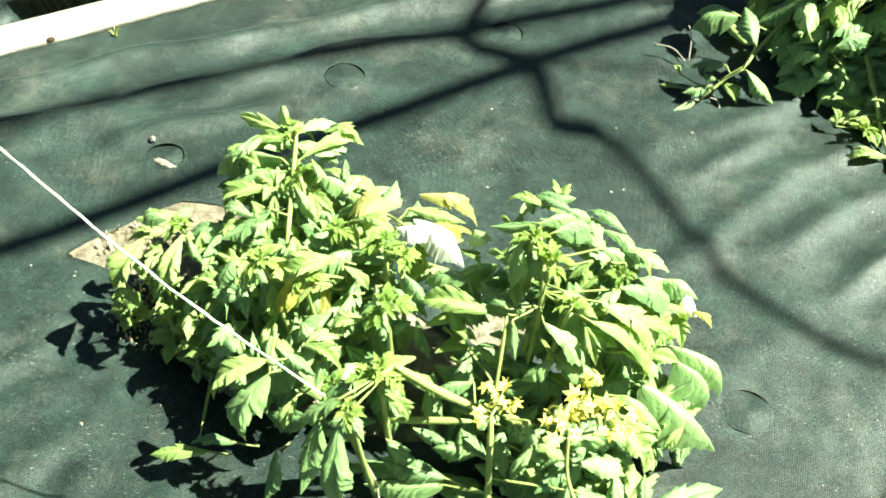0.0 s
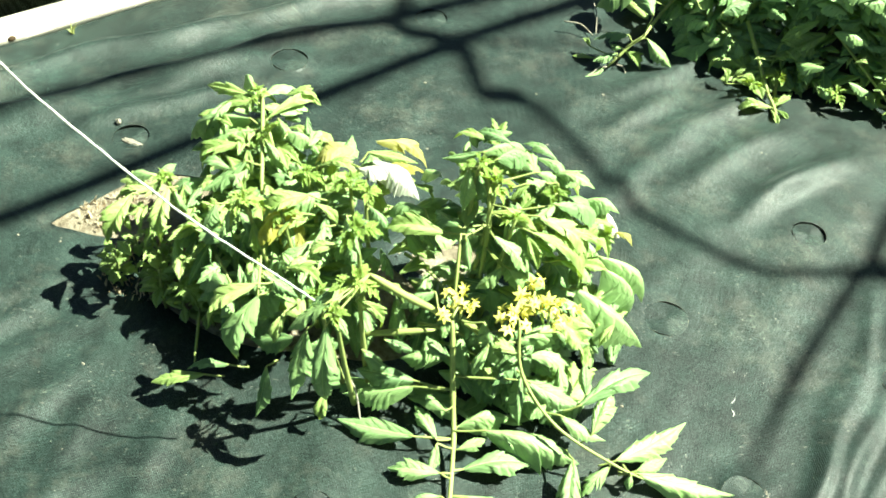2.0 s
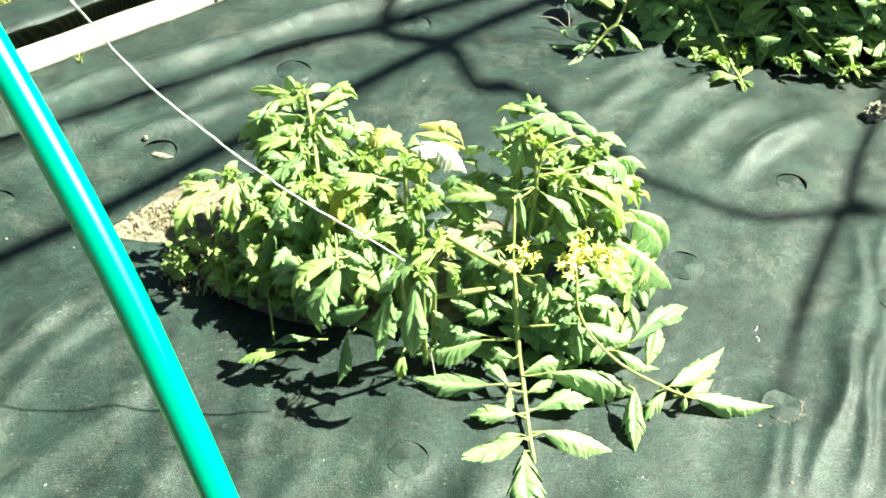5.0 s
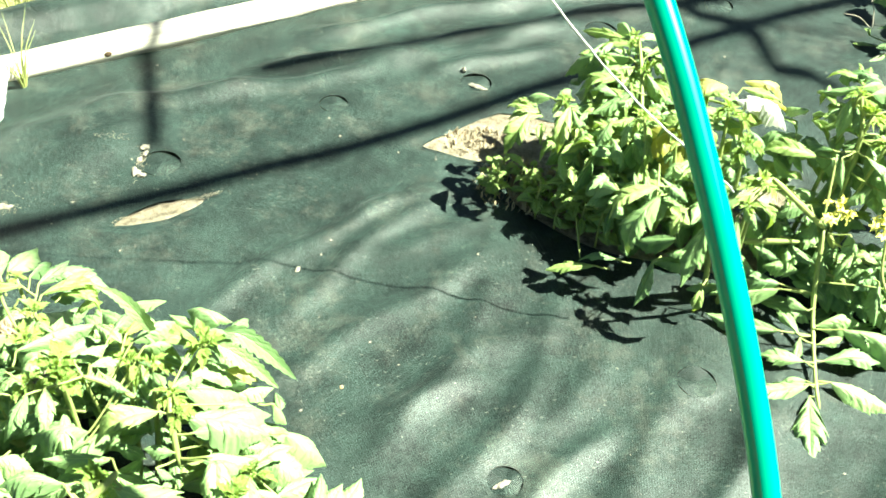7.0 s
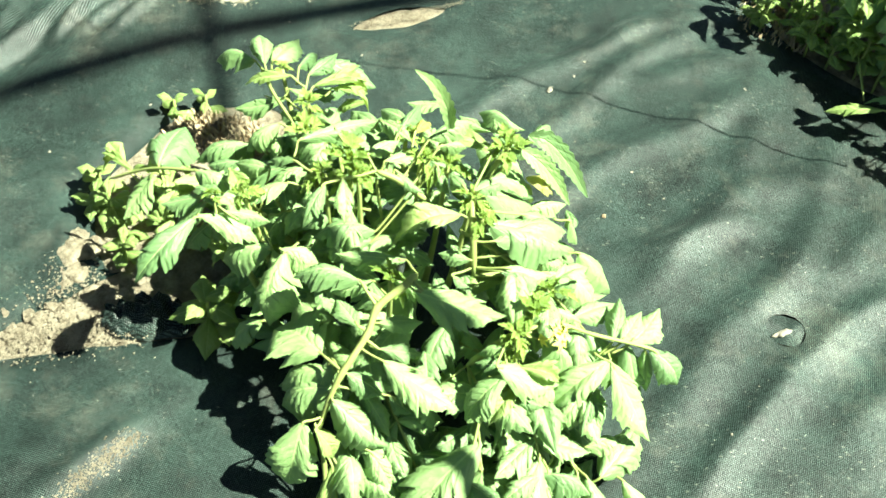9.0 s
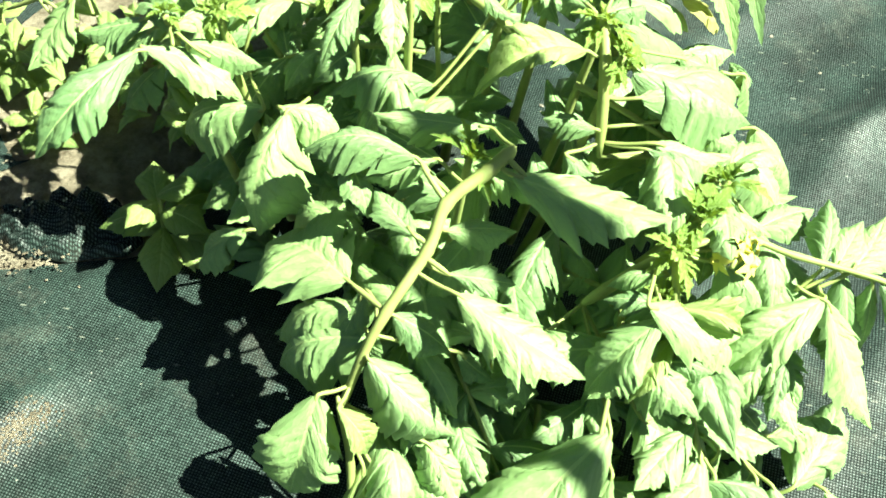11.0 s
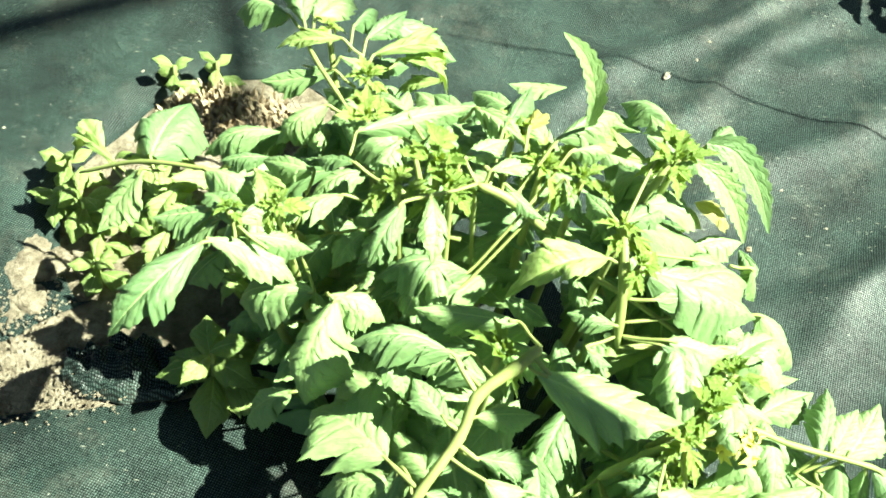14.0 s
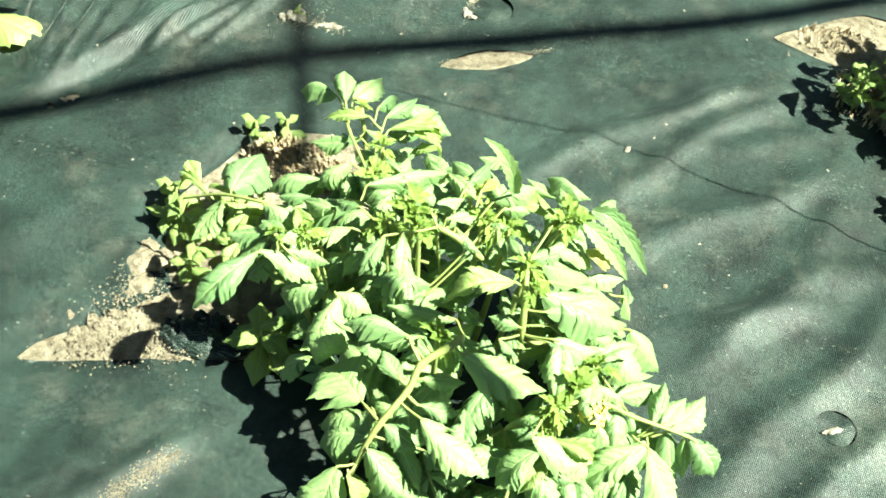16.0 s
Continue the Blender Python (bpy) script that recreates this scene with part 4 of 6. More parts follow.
held_leaflet(p2, (-1.106, 0.360, 0.150), (-1.176, 0.341, 0.130), 0.4)
held_leaflet(p2, (-1.064, 0.353, 0.200), (-1.105, 0.329, 0.170), 0.45)
held_leaflet(p2, (-1.070, 0.406, 0.190), (-1.139, 0.407, 0.160), 0.38)
held_leaflet(p2, (-1.071, 0.437, 0.200), (-1.132, 0.434, 0.180), 0.28)
held_leaflet(p2, (-1.115, 0.473, 0.180), (-1.133, 0.521, 0.190), 0.5)
held_leaflet(p2, (-1.134, 0.490, 0.170), (-1.194, 0.510, 0.150), 0.33)
held_leaflet(p2, (-1.107, 0.480, 0.180), (-1.088, 0.543, 0.170), 0.62)
held_leaflet(p2, (-1.050, 0.442, 0.200), (-1.023, 0.490, 0.200), 0.4)
held_leaflet(p2, (-1.033, 0.472, 0.200), (-0.972, 0.479, 0.160), 0.6)
held_leaflet(p2, (-1.040, 0.423, 0.200), (-0.978, 0.462, 0.155), 0.3)
held_leaflet(p2, (-1.065, 0.455, 0.200), (-1.050, 0.497, 0.190), 0.3)
held_leaflet(p2, (-1.067, 0.413, 0.200), (-1.036, 0.406, 0.190), 0.4)
held_leaflet(p2, (-1.019, 0.435, 0.190), (-0.970, 0.435, 0.160), 0.3)
held_leaflet(p2, (-1.028, 0.300, 0.230), (-0.945, 0.361, 0.220), 0.26)
held_leaflet(p2, (-0.906, 0.340, 0.240), (-0.948, 0.380, 0.220), 0.4)
held_leaflet(p2, (-0.917, 0.307, 0.250), (-0.901, 0.377, 0.240), 0.26)
held_leaflet(p2, (-0.898, 0.316, 0.250), (-0.886, 0.353, 0.230), 0.3, OLD_BLADES)
held_leaflet(p2, (-0.877, 0.280, 0.280), (-0.835, 0.318, 0.280), 0.4)
held_leaflet(p2, (-0.866, 0.280, 0.270), (-0.836, 0.296, 0.260), 0.35)
held_leaflet(p2, (-0.768, 0.296, 0.290), (-0.750, 0.326, 0.280), 0.45)
held_leaflet(p2, (-0.802, 0.290, 0.290), (-0.812, 0.322, 0.280), 0.4)
held_leaflet(p2, (-0.811, 0.230, 0.260), (-0.751, 0.277, 0.200), 0.5)
held_leaflet(p2, (-0.808, 0.250, 0.260), (-0.758, 0.293, 0.210), 0.45)
held_leaflet(p2, (-0.989, 0.283, 0.250), (-1.001, 0.245, 0.240), 0.62)
held_leaflet(p2, (-0.956, 0.207, 0.280), (-0.946, 0.164, 0.260), 0.42)
held_leaflet(p2, (-0.973, 0.197, 0.280), (-0.990, 0.159, 0.250), 0.38, LOBED_BLADES)
held_leaflet(p2, (-1.021, 0.227, 0.240), (-1.067, 0.205, 0.220), 0.48)
held_leaflet(p2, (-1.092, 0.244, 0.230), (-1.066, 0.200, 0.220), 0.4)
held_leaflet(p2, (-1.090, 0.185, 0.240), (-1.060, 0.218, 0.230), 0.4)
held_leaflet(p2, (-1.085, 0.184, 0.235), (-1.124, 0.225, 0.220), 0.42)
held_leaflet(p2, (-1.080, 0.183, 0.230), (-1.037, 0.203, 0.200), 0.36)
held_leaflet(p2, (-1.097, 0.182, 0.210), (-1.129, 0.173, 0.170), 0.42)
held_leaflet(p2, (-1.052, 0.262, 0.220), (-1.100, 0.282, 0.200), 0.4)
held_leaflet(p2, (-0.831, 0.225, 0.270), (-0.851, 0.253, 0.260), 0.45)
held_leaflet(p2, (-0.821, 0.224, 0.270), (-0.792, 0.262, 0.250), 0.4)
held_leaflet(p2, (-0.940, 0.256, 0.270), (-0.911, 0.292, 0.260), 0.4)
held_leaflet(p2, (-0.920, 0.248, 0.270), (-0.884, 0.278, 0.260), 0.4)
held_leaflet(p2, (-0.909, 0.247, 0.260), (-0.874, 0.236, 0.240), 0.3)
held_leaflet(p2, (-1.018, 0.250, 0.250), (-1.052, 0.266, 0.230), 0.4)
held_leaflet(p2, (-0.942, 0.339, 0.240), (-0.901, 0.304, 0.250), 0.4)
held_leaflet(p2, (-0.993, 0.330, 0.230), (-1.032, 0.362, 0.210), 0.3)
held_leaflet(p2, (-0.867, 0.262, 0.260), (-0.847, 0.239, 0.240), 0.4)
held_leaflet(p2, (-1.265, 0.334, 0.110), (-1.300, 0.372, 0.110), 0.42, YOUNG_BLADES)
held_leaflet(p2, (-1.243, 0.315, 0.120), (-1.298, 0.336, 0.100), 0.22, YOUNG_BLADES)
held_leaflet(p2, (-0.887, 0.052, 0.190), (-0.804, 0.021, 0.170), 0.5, LOBED_BLADES)
held_leaflet(p2, (-0.934, 0.023, 0.150), (-0.872, 0.006, 0.100), 0.5)
held_leaflet(p2, (-0.936, 0.060, 0.150), (-1.005, 0.058, 0.100), 0.42)
held_leaflet(p2, (-0.961, 0.004, 0.130), (-0.975, -0.032, 0.050), 0.6)
held_leaflet(p2, (-0.947, -0.003, 0.130), (-0.925, -0.016, 0.100), 0.6, YOUNG_BLADES)
held_leaflet(p2, (-0.982, -0.062, 0.050), (-1.032, -0.066, 0.030), 0.6)
held_leaflet(p2, (-0.891, -0.002, 0.100), (-0.862, -0.024, 0.050), 0.5)
held_leaflet(p2, (-0.780, 0.015, 0.120), (-0.851, -0.073, 0.030), 0.46, LOBED_BLADES)
held_leaflet(p2, (-0.774, -0.004, 0.100), (-0.785, -0.026, 0.050), 0.5)
held_leaflet(p2, (-0.715, 0.024, 0.090), (-0.743, -0.080, 0.030), 0.42, LOBED_BLADES)
held_leaflet(p2, (-0.705, 0.014, 0.085), (-0.707, -0.046, 0.030), 0.36)
held_leaflet(p2, (-0.663, 0.021, 0.070), (-0.619, -0.047, 0.020), 0.42)
held_leaflet(p2, (-0.649, 0.022, 0.070), (-0.611, 0.097, 0.070), 0.5)
held_leaflet(p2, (-0.624, 0.029, 0.060), (-0.560, -0.023, 0.025), 0.42)
held_leaflet(p2, (-0.673, 0.024, 0.070), (-0.674, -0.012, 0.040), 0.5)
held_leaflet(p2, (-0.701, 0.033, 0.080), (-0.718, 0.057, 0.100), 0.5)
held_leaflet(p2, (-0.762, 0.064, 0.180), (-0.802, 0.033, 0.130), 0.55, LOBED_BLADES)
held_leaflet(p2, (-0.774, 0.065, 0.190), (-0.707, 0.079, 0.150), 0.5)
held_leaflet(p2, (-0.658, 0.105, 0.170), (-0.715, 0.061, 0.130), 0.45)
held_leaflet(p2, (-0.657, 0.102, 0.170), (-0.602, 0.063, 0.090), 0.45)
held_leaflet(p2, (-0.757, 0.039, 0.100), (-0.722, 0.041, 0.090), 0.4)
held_leaflet(p2, (-0.845, 0.058, 0.120), (-0.829, 0.040, 0.090), 0.5)
held_leaflet(p2, (-0.881, 0.055, 0.120), (-0.854, 0.049, 0.100), 0.5)
held_leaflet(p2, (-0.929, -0.015, 0.080), (-0.933, -0.055, 0.020), 0.3, YOUNG_BLADES)
held_leaflet(p2, (-0.902, -0.031, 0.060), (-0.892, -0.067, 0.020), 0.5)
held_leaflet(p2, (-0.667, 0.051, 0.080), (-0.624, 0.069, 0.070), 0.5)
shoot_tip(p2, (-0.892, 0.127, 0.235), 0.06)
shoot_tip(p2, (-1.065, 0.204, 0.250), 0.04)
shoot_tip(p2, (-1.095, 0.191, 0.250), 0.035)
shoot_tip(p2, (-0.959, 0.250, 0.280), 0.07)
shoot_tip(p2, (-0.945, 0.229, 0.275), 0.06)
shoot_tip(p2, (-0.791, 0.275, 0.300), 0.075)
shoot_tip(p2, (-0.743, 0.131, 0.210), 0.06)
shoot_tip(p2, (-0.758, 0.108, 0.200), 0.05)
shoot_tip(p2, (-0.725, 0.162, 0.210), 0.06)
shoot_tip(p2, (-0.822, 0.218, 0.275), 0.055)
shoot_tip(p2, (-0.809, 0.194, 0.270), 0.04)
shoot_tip(p2, (-1.024, 0.325, 0.235), 0.06)
shoot_tip(p2, (-1.038, 0.387, 0.215), 0.05)
shoot_tip(p2, (-0.884, 0.269, 0.270), 0.06)
shoot_tip(p2, (-0.854, 0.268, 0.265), 0.05)
shoot_tip(p2, (-0.983, 0.228, 0.270), 0.05)
shoot_tip(p2, (-1.092, 0.469, 0.190), 0.04)
shoot_tip(p2, (-0.759, 0.087, 0.180), 0.05)
shoot_tip(p2, (-0.909, 0.323, 0.250), 0.05)
flower_truss(p2, (-0.711, 0.132, 0.190), 0.022, 5)
curved_leaf(p2, [(-0.773, 0.291, 0.292), (-0.751, 0.290, 0.288), (-0.722, 0.294, 0.250), (-0.695, 0.308, 0.190)], 0.012)
curved_leaf(p2, [(-0.778, 0.277, 0.285), (-0.759, 0.274, 0.275), (-0.736, 0.280, 0.240), (-0.715, 0.293, 0.190)], 0.011)
curved_leaf(p2, [(-0.856, 0.298, 0.275), (-0.860, 0.272, 0.335), (-0.873, 0.261, 0.375), (-0.891, 0.251, 0.400)], 0.0085)

branch(p1, [(-0.048, 0.646, 0.278), (0.005, 0.644, 0.232), (0.060, 0.656, 0.178)], 0.0046, 0.0045)
branch(p1, [(0.060, 0.656, 0.178), (0.061, 0.609, 0.085), (0.060, 0.560, 0.042), (0.048, 0.477, 0.027), (0.044, 0.434, 0.022)], 0.0040, 0.0024)
branch(p1, [(0.075, 0.665, 0.160), (0.127, 0.710, 0.070)], 0.0053, 0.0048)
branch(p1, [(-0.056, 0.683, 0.120), (0.041, 0.677, 0.130)], 0.0048, 0.0044)
branch(p1, [(0.143, 0.632, 0.200), (0.149, 0.596, 0.130), (0.190, 0.540, 0.090), (0.263, 0.501, 0.055), (0.302, 0.482, 0.045)], 0.0023, 0.0016)
branch(p1, [(0.061, 0.609, 0.085), (0.012, 0.621, 0.080)], 0.0018, 0.0016)
branch(p1, [(0.060, 0.560, 0.042), (0.008, 0.565, 0.045)], 0.0018, 0.0016)
branch(p1, [(0.048, 0.475, 0.027), (0.037, 0.473, 0.030)], 0.0018, 0.0016)
branch(p1, [(0.049, 0.483, 0.027), (0.069, 0.479, 0.030)], 0.0018, 0.0016)
branch(p1, [(0.053, 0.516, 0.034), (0.069, 0.520, 0.030)], 0.0018, 0.0016)
branch(p1, [(0.053, 0.512, 0.034), (0.038, 0.513, 0.035)], 0.0018, 0.0016)
branch(p1, [(0.062, 0.620, 0.100), (0.152, 0.598, 0.115)], 0.0018, 0.0016)
branch(p1, [(-0.187, 0.740, 0.220), (-0.192, 0.690, 0.190)], 0.0021, 0.0019)
branch(p1, [(-0.191, 1.023, 0.265), (-0.191, 0.953, 0.240), (-0.193, 0.879, 0.200)], 0.0030, 0.0032)
branch(p1, [(0.106, 0.799, 0.335), (0.114, 0.758, 0.270), (0.105, 0.733, 0.170)], 0.0032, 0.0034)
branch(p1, [(0.074, 0.731, 0.260), (0.062, 0.668, 0.170)], 0.0025, 0.0022)
branch(p1, [(-0.289, 0.794, 0.060), (-0.290, 0.697, 0.055)], 0.0021, 0.0019)
held_leaflet(p1, (0.008, 0.565, 0.045), (-0.096, 0.609, 0.030), 0.36)
held_leaflet(p1, (0.038, 0.513, 0.035), (-0.031, 0.530, 0.030), 0.46)
held_leaflet(p1, (0.037, 0.473, 0.030), (-0.071, 0.466, 0.014), 0.42)
held_leaflet(p1, (0.069, 0.479, 0.030), (0.165, 0.438, 0.014), 0.42)
held_leaflet(p1, (0.069, 0.520, 0.030), (0.165, 0.526, 0.030), 0.46)
held_leaflet(p1, (0.065, 0.545, 0.040), (0.105, 0.555, 0.050), 0.5)
held_leaflet(p1, (0.012, 0.621, 0.080), (-0.087, 0.638, 0.050), 0.28)
held_leaflet(p1, (0.012, 0.627, 0.085), (-0.067, 0.657, 0.080), 0.45)
held_leaflet(p1, (0.060, 0.631, 0.120), (0.027, 0.667, 0.130), 0.45)
held_leaflet(p1, (0.049, 0.587, 0.070), (0.025, 0.619, 0.070), 0.5)
held_leaflet(p1, (0.037, 0.558, 0.045), (0.011, 0.615, 0.050), 0.4)
held_leaflet(p1, (0.037, 0.552, 0.045), (0.025, 0.517, 0.030), 0.45)
held_leaflet(p1, (0.066, 0.574, 0.050), (0.143, 0.588, 0.050), 0.42)
held_leaflet(p1, (0.100, 0.559, 0.060), (0.230, 0.523, 0.030), 0.36)
held_leaflet(p1, (0.150, 0.620, 0.140), (0.101, 0.648, 0.150), 0.45)
held_leaflet(p1, (0.154, 0.619, 0.140), (0.218, 0.618, 0.120), 0.45)
held_leaflet(p1, (0.157, 0.601, 0.110), (0.230, 0.569, 0.090), 0.48)
held_leaflet(p1, (0.149, 0.604, 0.120), (0.145, 0.556, 0.070), 0.3)
held_leaflet(p1, (0.224, 0.564, 0.100), (0.333, 0.619, 0.100), 0.33)
held_leaflet(p1, (0.238, 0.533, 0.080), (0.271, 0.588, 0.110), 0.42)
held_leaflet(p1, (0.235, 0.579, 0.100), (0.238, 0.620, 0.120), 0.42)
held_leaflet(p1, (0.268, 0.506, 0.055), (0.375, 0.557, 0.060), 0.34)
held_leaflet(p1, (0.260, 0.501, 0.050), (0.218, 0.470, 0.030), 0.45)
held_leaflet(p1, (0.211, 0.506, 0.060), (0.192, 0.429, 0.016), 0.4)
held_leaflet(p1, (0.294, 0.488, 0.050), (0.427, 0.468, 0.016), 0.28)
held_leaflet(p1, (0.294, 0.492, 0.050), (0.339, 0.509, 0.050), 0.45)
held_leaflet(p1, (0.285, 0.488, 0.050), (0.282, 0.474, 0.030), 0.5)
held_leaflet(p1, (0.197, 0.557, 0.090), (0.256, 0.527, 0.070), 0.4)
held_leaflet(p1, (0.183, 0.577, 0.090), (0.158, 0.560, 0.080), 0.5)
held_leaflet(p1, (0.200, 0.649, 0.150), (0.250, 0.649, 0.120), 0.35)
held_leaflet(p1, (0.238, 0.717, 0.160), (0.348, 0.691, 0.060), 0.28)
held_leaflet(p1, (0.282, 0.742, 0.170), (0.336, 0.733, 0.080), 0.34)
held_leaflet(p1, (0.276, 0.757, 0.180), (0.358, 0.745, 0.100), 0.28)
held_leaflet(p1, (0.215, 0.690, 0.170), (0.268, 0.685, 0.110), 0.3)
held_leaflet(p1, (0.106, 0.798, 0.340), (0.053, 0.810, 0.320), 0.25)
held_leaflet(p1, (0.106, 0.798, 0.340), (0.152, 0.819, 0.330), 0.3)
held_leaflet(p1, (0.124, 0.795, 0.330), (0.174, 0.824, 0.310), 0.5)
held_leaflet(p1, (0.176, 0.790, 0.310), (0.245, 0.801, 0.280), 0.4)
held_leaflet(p1, (0.085, 0.778, 0.330), (0.078, 0.760, 0.270), 0.4)
held_leaflet(p1, (0.097, 0.783, 0.320), (0.117, 0.766, 0.270), 0.4)
held_leaflet(p1, (0.204, 0.779, 0.300), (0.218, 0.773, 0.260), 0.45)
held_leaflet(p1, (0.168, 0.781, 0.300), (0.142, 0.770, 0.280), 0.4)
held_leaflet(p1, (0.202, 0.758, 0.280), (0.274, 0.791, 0.220), 0.5)
held_leaflet(p1, (0.175, 0.738, 0.280), (0.256, 0.737, 0.200), 0.4)
held_leaflet(p1, (0.165, 0.718, 0.270), (0.246, 0.712, 0.170), 0.38)
held_leaflet(p1, (0.113, 0.714, 0.270), (0.165, 0.687, 0.220), 0.42)
held_leaflet(p1, (0.132, 0.745, 0.290), (0.176, 0.730, 0.260), 0.4)
held_leaflet(p1, (0.056, 0.752, 0.240), (-0.032, 0.784, 0.220), 0.4)
held_leaflet(p1, (0.032, 0.799, 0.240), (-0.022, 0.816, 0.220), 0.42)
held_leaflet(p1, (0.075, 0.741, 0.260), (0.047, 0.798, 0.240), 0.4)
held_leaflet(p1, (0.080, 0.725, 0.260), (0.085, 0.698, 0.220), 0.35)
held_leaflet(p1, (0.219, 0.745, 0.240), (0.275, 0.758, 0.190), 0.5)
held_leaflet(p1, (0.241, 0.775, 0.240), (0.288, 0.778, 0.190), 0.5)
held_leaflet(p1, (0.210, 0.724, 0.210), (0.263, 0.724, 0.160), 0.4)
held_leaflet(p1, (0.127, 0.694, 0.230), (0.091, 0.687, 0.200), 0.4)
held_leaflet(p1, (0.134, 0.693, 0.230), (0.190, 0.694, 0.190), 0.4)
held_leaflet(p1, (-0.318, 0.866, 0.230), (-0.334, 0.818, 0.170), 0.42)
held_leaflet(p1, (-0.376, 0.900, 0.190), (-0.418, 0.852, 0.140), 0.5)
held_leaflet(p1, (-0.344, 0.903, 0.220), (-0.384, 0.929, 0.200), 0.5)
held_leaflet(p1, (-0.334, 0.895, 0.230), (-0.311, 0.918, 0.230), 0.5)
held_leaflet(p1, (-0.326, 0.887, 0.230), (-0.344, 0.873, 0.210), 0.5)
held_leaflet(p1, (-0.312, 0.872, 0.220), (-0.294, 0.856, 0.190), 0.4)
held_leaflet(p1, (-0.207, 1.029, 0.260), (-0.280, 1.088, 0.240), 0.25)
held_leaflet(p1, (-0.203, 1.028, 0.260), (-0.220, 1.090, 0.260), 0.25)
held_leaflet(p1, (-0.191, 1.027, 0.260), (-0.144, 1.078, 0.240), 0.4)
held_leaflet(p1, (-0.199, 1.015, 0.260), (-0.259, 1.041, 0.220), 0.42)
held_leaflet(p1, (-0.185, 0.987, 0.250), (-0.105, 1.041, 0.240), 0.24)
held_leaflet(p1, (-0.209, 0.990, 0.250), (-0.314, 1.030, 0.190), 0.22)
held_leaflet(p1, (-0.202, 0.976, 0.240), (-0.293, 0.976, 0.190), 0.26)
held_leaflet(p1, (-0.219, 0.956, 0.230), (-0.288, 0.949, 0.190), 0.4)
held_leaflet(p1, (-0.154, 0.959, 0.250), (-0.115, 0.953, 0.220), 0.4)
held_leaflet(p1, (-0.186, 0.940, 0.250), (-0.156, 0.911, 0.210), 0.35)
held_leaflet(p1, (-0.169, 0.988, 0.250), (-0.141, 0.947, 0.230), 0.35)
held_leaflet(p1, (-0.211, 0.907, 0.240), (-0.278, 0.889, 0.200), 0.38)
held_leaflet(p1, (-0.142, 0.899, 0.240), (-0.114, 0.872, 0.220), 0.4)
held_leaflet(p1, (-0.111, 0.881, 0.250), (-0.052, 0.854, 0.250), 0.4, YOUNG_BLADES)
held_leaflet(p1, (-0.080, 0.886, 0.260), (-0.109, 0.877, 0.230), 0.5, YOUNG_BLADES)
held_leaflet(p1, (-0.041, 0.885, 0.270), (0.030, 0.883, 0.250), 0.28)
held_leaflet(p1, (-0.037, 0.857, 0.260), (0.047, 0.882, 0.230), 0.22, OLD_BLADES)
held_leaflet(p1, (-0.134, 0.817, 0.200), (-0.159, 0.805, 0.140), 0.75, OLD_BLADES)
held_leaflet(p1, (-0.116, 0.816, 0.240), (-0.084, 0.806, 0.210), 0.4, YOUNG_BLADES)
held_leaflet(p1, (-0.122, 0.811, 0.260), (-0.188, 0.790, 0.240), 0.5)
held_leaflet(p1, (-0.159, 0.832, 0.250), (-0.191, 0.846, 0.220), 0.4)
held_leaflet(p1, (-0.218, 0.817, 0.250), (-0.239, 0.797, 0.200), 0.4)
held_leaflet(p1, (-0.252, 0.842, 0.220), (-0.272, 0.820, 0.180), 0.45)
held_leaflet(p1, (-0.200, 0.804, 0.220), (-0.197, 0.780, 0.180), 0.45)
held_leaflet(p1, (-0.147, 0.788, 0.240), (-0.180, 0.779, 0.200), 0.4)
held_leaflet(p1, (-0.104, 0.782, 0.230), (-0.123, 0.732, 0.200), 0.4)
held_leaflet(p1, (-0.043, 0.797, 0.250), (-0.016, 0.772, 0.220), 0.45)
held_leaflet(p1, (-0.074, 0.769, 0.260), (-0.057, 0.725, 0.230), 0.4)
held_leaflet(p1, (-0.192, 0.699, 0.210), (-0.265, 0.687, 0.150), 0.42)
held_leaflet(p1, (-0.190, 0.688, 0.200), (-0.231, 0.657, 0.100), 0.42, LOBED_BLADES)
held_leaflet(p1, (-0.185, 0.717, 0.210), (-0.140, 0.700, 0.180), 0.4)
held_leaflet(p1, (-0.100, 0.609, 0.270), (-0.151, 0.611, 0.220), 0.4, LOBED_BLADES)
held_leaflet(p1, (-0.097, 0.600, 0.270), (-0.075, 0.575, 0.240), 0.4)
held_leaflet(p1, (-0.102, 0.591, 0.250), (-0.110, 0.561, 0.130), 0.33, LOBED_BLADES)
held_leaflet(p1, (-0.128, 0.627, 0.200), (-0.152, 0.593, 0.100), 0.34)
held_leaflet(p1, (-0.156, 0.658, 0.200), (-0.174, 0.638, 0.160), 0.4)
held_leaflet(p1, (-0.186, 0.650, 0.100), (-0.206, 0.625, 0.020), 0.26)
held_leaflet(p1, (-0.110, 0.619, 0.080), (-0.119, 0.600, 0.040), 0.45, YOUNG_BLADES)
held_leaflet(p1, (-0.271, 0.664, 0.070), (-0.348, 0.671, 0.050), 0.34, YOUNG_BLADES)
held_leaflet(p1, (-0.238, 0.671, 0.080), (-0.298, 0.677, 0.070), 0.28)
held_leaflet(p1, (-0.151, 0.697, 0.240), (-0.104, 0.672, 0.230), 0.4)
held_leaflet(p1, (-0.124, 0.684, 0.240), (-0.134, 0.657, 0.220), 0.4)
held_leaflet(p1, (-0.057, 0.649, 0.260), (-0.001, 0.650, 0.220), 0.3)
held_leaflet(p1, (-0.091, 0.643, 0.260), (-0.128, 0.629, 0.230), 0.35)
held_leaflet(p1, (-0.065, 0.640, 0.240), (-0.031, 0.633, 0.190), 0.35)
held_leaflet(p1, (0.039, 0.683, 0.200), (-0.012, 0.677, 0.180), 0.35)
